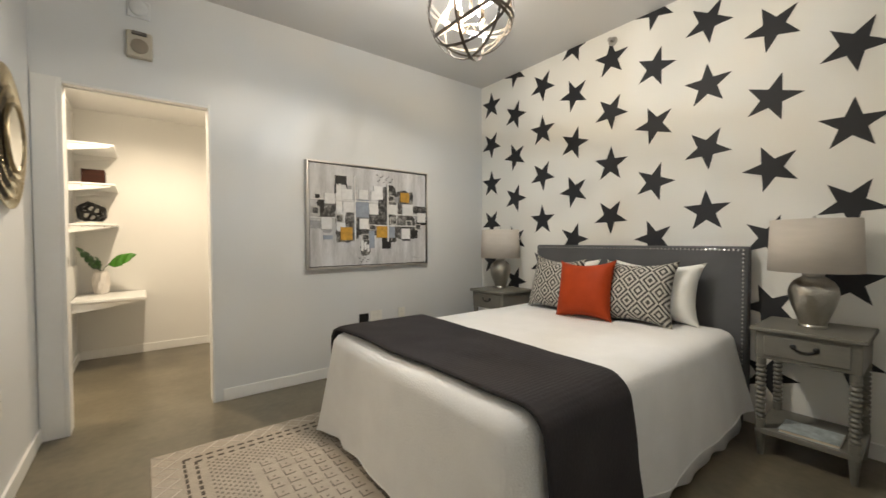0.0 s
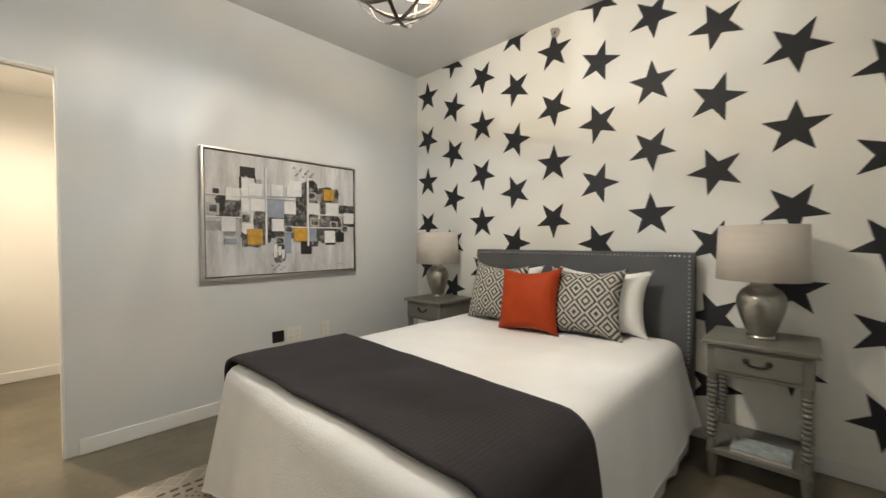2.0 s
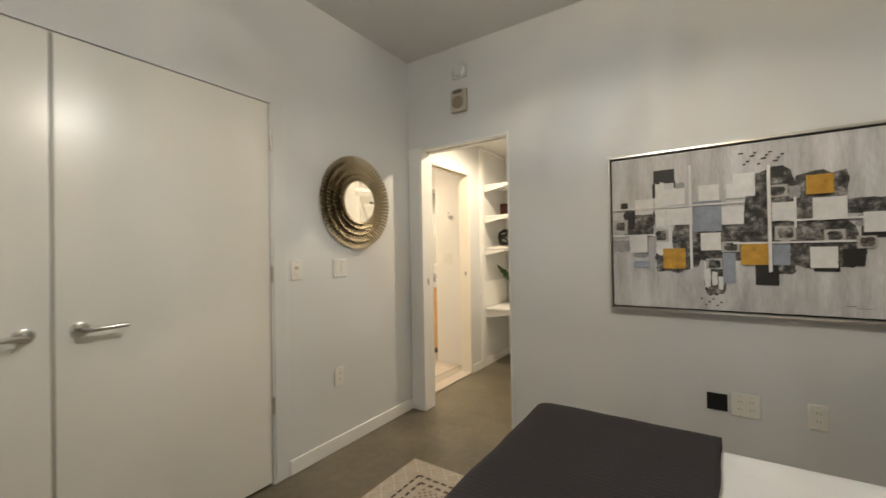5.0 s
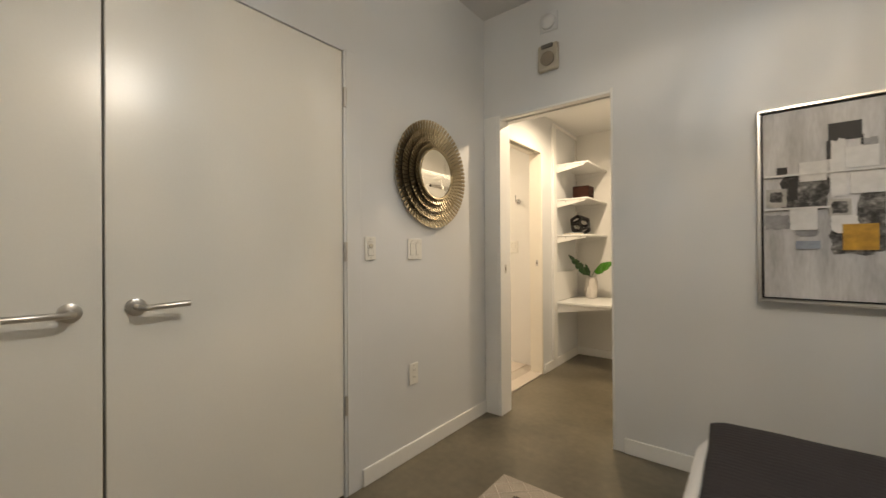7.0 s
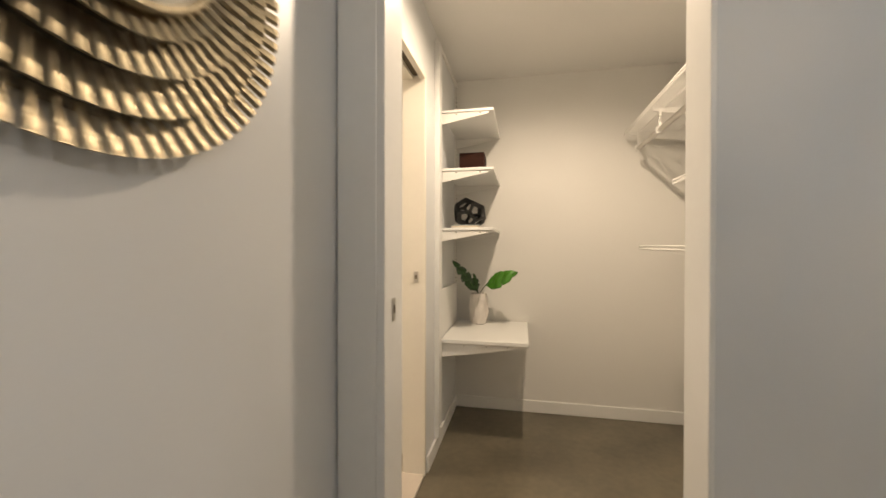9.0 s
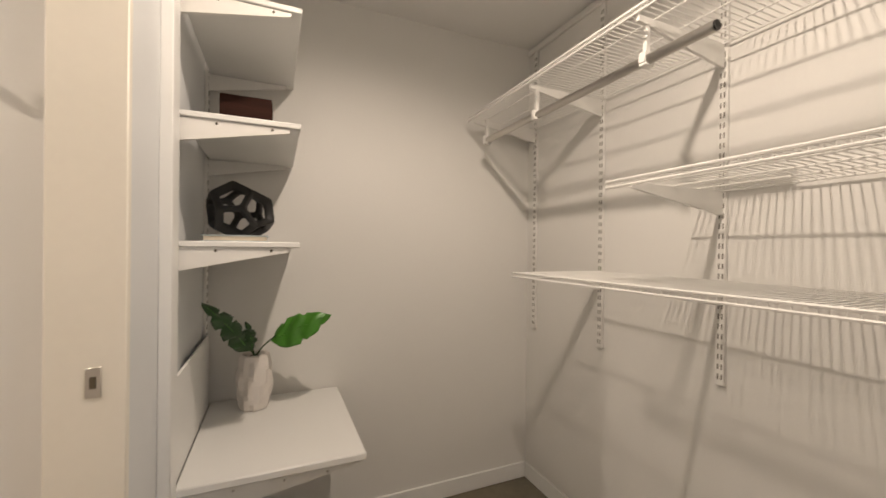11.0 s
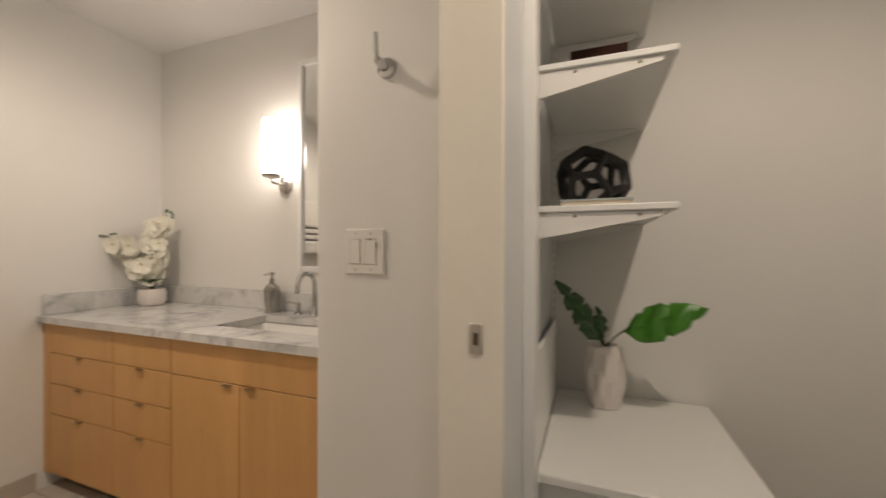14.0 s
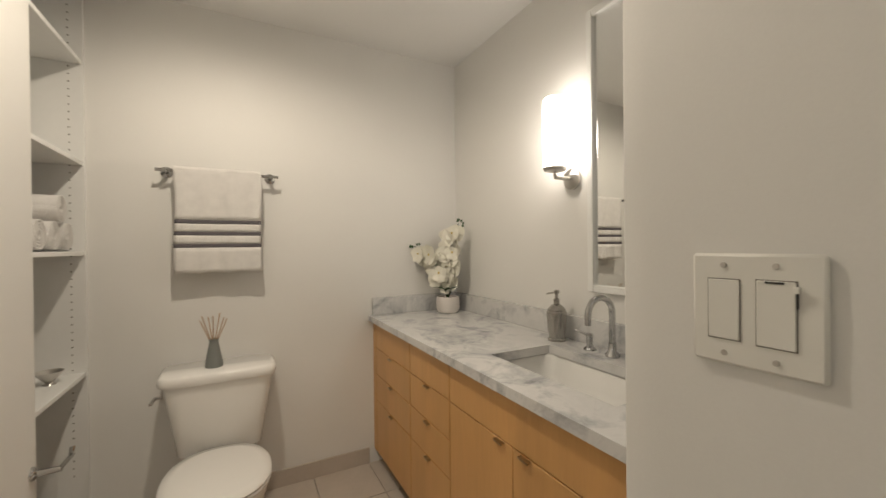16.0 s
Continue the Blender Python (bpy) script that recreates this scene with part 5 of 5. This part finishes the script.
mat_lip = mat("orchid_lip", (0.55, 0.42, 0.10), 0.6)
for s, (tx, ty, th) in enumerate(((-0.10, -0.17, 0.37), (0.05, 0.05, 0.50))):
    pts = []
    for i in range(9):
        u = i / 8
        pts.append(OP + Vector((tx * u ** 2, ty * u ** 2, 0.085 + th * u - 0.06 * u ** 3)))
    part("stem", tube(bmesh.new(), pts, 0.0028, 6), LEAFD, orc)
    for i in range(2, 8):
        for j in range(4 if i < 7 else 2):
            c = pts[i] + Vector((rf.uniform(-0.045, 0.045), rf.uniform(-0.05, 0.01), rf.uniform(-0.035, 0.03)))
            flower(c, rf.uniform(0.046, 0.060), (rf.uniform(0.2, 1.0), -1, rf.uniform(-0.1, 0.4)))
    for i in range(6):
        c = pts[8] + Vector((rf.uniform(-0.04, 0.04), rf.uniform(-0.02, 0.02), rf.uniform(-0.02, 0.03)))
        part("bud", lathe([(0.001, -0.008), (0.007, -0.003), (0.006, 0.005), (0.001, 0.009)], c, "z", 8), LEAFD, orc)

# sconce and mirror
sc = thing("wall_sconce", (-1.56, BN, 1.55), "lit opal glass wall sconce on a bronze arm", "wall lamp")
SCX, SCY = -1.572, BN - 0.10
part("backplate", lathe([(0.045, 0), (0.044, 0.012), (0.03, 0.018), (0.012, 0.022)], (SCX, BN, 1.53), "-y", 28), METAL, sc)
part("arm", tube(bmesh.new(), [(SCX, BN - 0.02, 1.53), (SCX, SCY, 1.53), (SCX, SCY, 1.555)], 0.008, 10), METAL, sc)
part("cup", lathe([(0.012, 1.548), (0.042, 1.556), (0.048, 1.568), (0.044, 1.572)], (SCX, SCY, 0), "z", 28), METAL, sc)
part("glass_shade", lathe([(0.040, 1.570), (0.045, 1.576), (0.048, 1.70), (0.045, 1.84), (0.040, 1.85)], (SCX, SCY, 0), "z", 36), SCONCEG, sc)
mi = thing("vanity_mirror", (-1.14, BN, 1.6), "tall framed mirror above the vanity", "mirror")
M0, M1, MZ0, MZ1 = -1.475, -0.80, 1.07, 2.165
part("frame", boxes((M0, M0 + 0.028, BN - 0.028, BN, MZ0, MZ1), (M1 - 0.028, M1, BN - 0.028, BN, MZ0, MZ1), (M0 + 0.028, M1 - 0.028, BN - 0.028, BN, MZ0, MZ0 + 0.028), (M0 + 0.028, M1 - 0.028, BN - 0.028, BN, MZ1 - 0.028, MZ1), b=0.003), TRIM, mi)
part("glass", boxes((M0 + 0.028, M1 - 0.028, BN - 0.012, BN - 0.004, MZ0 + 0.028, MZ1 - 0.028)), MIRROR, mi)

# towel bar and towel
tb = thing("towel_bar", (BW, 4.05, 1.61), "chrome towel bar on the wall", "towel bar")
part("bar", rod((BW + 0.07, 3.84, 1.61), (BW + 0.07, 4.345, 1.61), 0.008), CHROME, tb)
for y in (3.875, 4.31):
    part("post", lathe([(0.026, 0), (0.024, 0.008), (0.011, 0.014), (0.010, 0.082)], (BW, y, 1.61), "x", 20), CHROME, tb)
ty0, ty1 = 3.91, 4.265
tw = thing("hand_towel", (BW + 0.07, 4.05, 1.15), "white towel with three grey stripes over the towel bar", "towel")


def towel_strip(z1, z0, front):
    rows = []
    n = max(3, int((z1 - z0) / 0.02))
    for i in range(n + 1):
        z = z1 + (z0 - z1) * i / n
        rows.append([(BW + 0.07 + (0.013 if front else -0.013) + (0.004 * math.sin(k * 0.9) + 0.003 * math.sin(k * 0.37 + 1)) * min(1, (1.6 - z) * 4), ty0 + (ty1 - ty0) * k / 24 + 0.004 * math.sin(z * 14 + k), z + (0.004 * math.sin(k * 0.8) if z < 1.16 else 0)) for k in range(25)])
    return rows


for name, z1, z0, m in (("front", 1.622, 1.388, TOWEL), ("stripe", 1.388, 1.370, STRIPE), ("field", 1.370, 1.334, TOWEL), ("stripe", 1.334, 1.316, STRIPE), ("field", 1.316, 1.278, TOWEL), ("stripe", 1.278, 1.260, STRIPE), ("hem", 1.260, 1.142, TOWEL)):
    thick(part(name, sheet(towel_strip(z1, z0, True)), m, tw, sharp=80), 0.006, 0)
thick(part("back", sheet(towel_strip(1.622, 1.2, False)), TOWEL, tw, sharp=80), 0.006, 0)
part("fold", tube(bmesh.new(), [(BW + 0.07, ty0, 1.615), (BW + 0.07, ty1, 1.615)], 0.0165, 14), TOWEL, tw)

# toilet
to = thing("toilet", (-2.2, 4.06, 0), "white two-piece porcelain toilet with closed lid", "toilet")
TY = 4.085


def loft(sections):
    """Rounded sections (z, x0, x1, half width, roundness), skinned."""
    rows = []
    for z, x0, x1, hw, p in sections:
        cx, rx = (x0 + x1) / 2, (x1 - x0) / 2
        row = []
        for k in range(36):
            a = 2 * math.pi * k / 36
            c, s = math.cos(a), math.sin(a)
            row.append((cx + rx * math.copysign(abs(c) ** p, c), TY + hw * math.copysign(abs(s) ** p, s), z))
        rows.append(row)
    bm = sheet(rows, closed=True, uv=False)
    bm.verts.ensure_lookup_table()
    bm.faces.new([bm.verts[k] for k in range(36)]), bm.faces.new([bm.verts[36 * (len(rows) - 1) + k] for k in range(36)])
    return bm


part("tank", loft([(0.352, -2.52, -2.36, 0.150, 0.35), (0.368, -2.53, -2.345, 0.164, 0.3), (0.66, -2.545, -2.33, 0.212, 0.3), (0.675, -2.545, -2.33, 0.214, 0.3)]), PORCELAIN, to, sharp=55)
part("tank_lid", loft([(0.675, -2.552, -2.318, 0.224, 0.3), (0.69, -2.556, -2.312, 0.23, 0.3), (0.712, -2.555, -2.314, 0.228, 0.3), (0.72, -2.548, -2.322, 0.22, 0.3)]), PORCELAIN, to, sharp=55)
part("bowl", loft([(0.012, -2.42, -2.04, 0.10, 0.6), (0.10, -2.42, -2.03, 0.10, 0.6), (0.22, -2.42, -1.98, 0.13, 0.7), (0.30, -2.40, -1.92, 0.175, 0.8), (0.352, -2.42, -1.905, 0.185, 0.8)]), PORCELAIN, to, sharp=55)
part("seat", loft([(0.354, -2.33, -1.90, 0.186, 0.85), (0.367, -2.335, -1.895, 0.19, 0.85), (0.371, -2.33, -1.90, 0.187, 0.85)]), PORCELAIN, to, sharp=55)
part("lid", loft([(0.375, -2.335, -1.898, 0.187, 0.85), (0.383, -2.338, -1.893, 0.19, 0.85), (0.393, -2.33, -1.90, 0.182, 0.85), (0.397, -2.30, -1.93, 0.15, 0.85)]), PORCELAIN, to, sharp=55)
part("flush_handle", tube(bmesh.new(), [(-2.36, TY - 0.212, 0.635), (-2.36, TY - 0.235, 0.635), (-2.30, TY - 0.24, 0.632)], 0.007, 10), CHROME, to)
rd = thing("reed_diffuser", (-2.43, 4.06, 0.72), "grey ceramic reed diffuser on the toilet tank", "diffuser")
RP = (-2.43, 4.06, 0.72)
part("bottle", lathe([(0.036, 0), (0.038, 0.004), (0.034, 0.03), (0.022, 0.09), (0.018, 0.115), (0.021, 0.125), (0.017, 0.125), (0.015, 0.11)], RP, "z", 24), GREYGLASS, rd)
for k in range(7):
    a = 2 * math.pi * k / 7
    part("reed", rod((RP[0], RP[1], 0.80), (RP[0] + 0.045 * math.cos(a), RP[1] + 0.055 * math.sin(a), 0.955 - 0.012 * (k % 3)), 0.0022, seg=6), REED, rd)

# niche shelves with rolled towels, paper holder
ni = thing("linen_niche", (-2.3, BS - 0.2, 0), "built-in white shelves in the bathroom wall", "shelving")
ni["kind"] = "structure"
part("side", boxes((BW + 0.001, BW + 0.016, BS - 0.40, BS - 0.002, 0.0, ZC - 0.004)), TRIM, ni)
for z in (0.735, 1.249, 1.63, 2.058):
    part("shelf", boxes((BW + 0.017, NX - 0.001, BS - 0.395, BS - 0.006, z - 0.018, z), b=0.002), TRIM, ni)
bm = bmesh.new()
for y in (BS - 0.05, BS - 0.33):
    z = 0.3
    while z < 2.3:
        lathe([(0.003, 0.0), (0.003, 0.0006)], (BW + 0.016, y, z), "x", 8, bm)
        z += 0.032
part("peg_holes", bm, DARKGAP, ni, "rows of small peg holes")["kind"] = "stuff"


def rolled_towel(x, y, z):
    t = thing("rolled_towel", (x, y, z - 0.055), "rolled white terry towel on the niche shelf", "towel", "rolled towels in the niche")
    rows = []
    for u in range(2):
        rows.append([(x + (0.012 + 0.043 * k / 70) * math.cos(k * 0.36), y + (0.0 if u else -0.24), z + (0.012 + 0.043 * k / 70) * math.sin(k * 0.36)) for k in range(71)])
    thick(part("roll", sheet(rows), TOWEL, t, sharp=80), 0.008, 0)


for x, z in ((-2.46, 1.249 + 0.063), (-2.335, 1.249 + 0.063), (-2.40, 1.249 + 0.168), (-2.21, 1.249 + 0.063)):
    rolled_towel(x, BS - 0.03, z)
tp = thing("paper_holder", (NX + 0.03, BS, 0.56), "chrome toilet paper holder on the wall", "paper holder")
part("post", lathe([(0.022, 0), (0.020, 0.008), (0.009, 0.014), (0.009, 0.07)], (NX + 0.03, BS, 0.56), "y", 20), CHROME, tp)
part("arm", tube(bmesh.new(), [(NX + 0.03, BS + 0.065, 0.56), (NX - 0.06, BS + 0.067, 0.56), (NX - 0.07, BS + 0.067, 0.585)], 0.007, 10), CHROME, tp)
do = thing("small_dish", (-2.42, BS - 0.06, 0.735), "small dark metal dish on the niche shelf", "dish")
part("bowl", lathe([(0.02, 0.0), (0.012, 0.01), (0.03, 0.03), (0.045, 0.05), (0.042, 0.05), (0.02, 0.03)], (-2.42, BS - 0.08, 0.735), "z", 20), METAL, do)

# recessed downlights
for at in ((0.44, 4.12, ZC), (-1.62, 4.12, ZC)):
    rl = thing("recessed_light", at, "round white recessed ceiling downlight, lit", "ceiling light")
    part("trim_ring", lathe([(0.040, -0.001), (0.042, -0.005), (0.060, -0.004), (0.062, 0.0)], at, "z", 32, cap=False), TRIM, rl)
    part("lens", lathe([(0.040, -0.0015), (0.001, -0.0015)], at, "z", 24, cap=False), LENS, rl, "glowing lens")
solid("trim", boxes((WC, WC + 0.028, 4.672, 4.744, BH + 0.005, 2.355), b=0.002), TRIM, "white painted vertical filler beside the shelves", "trim", **S)
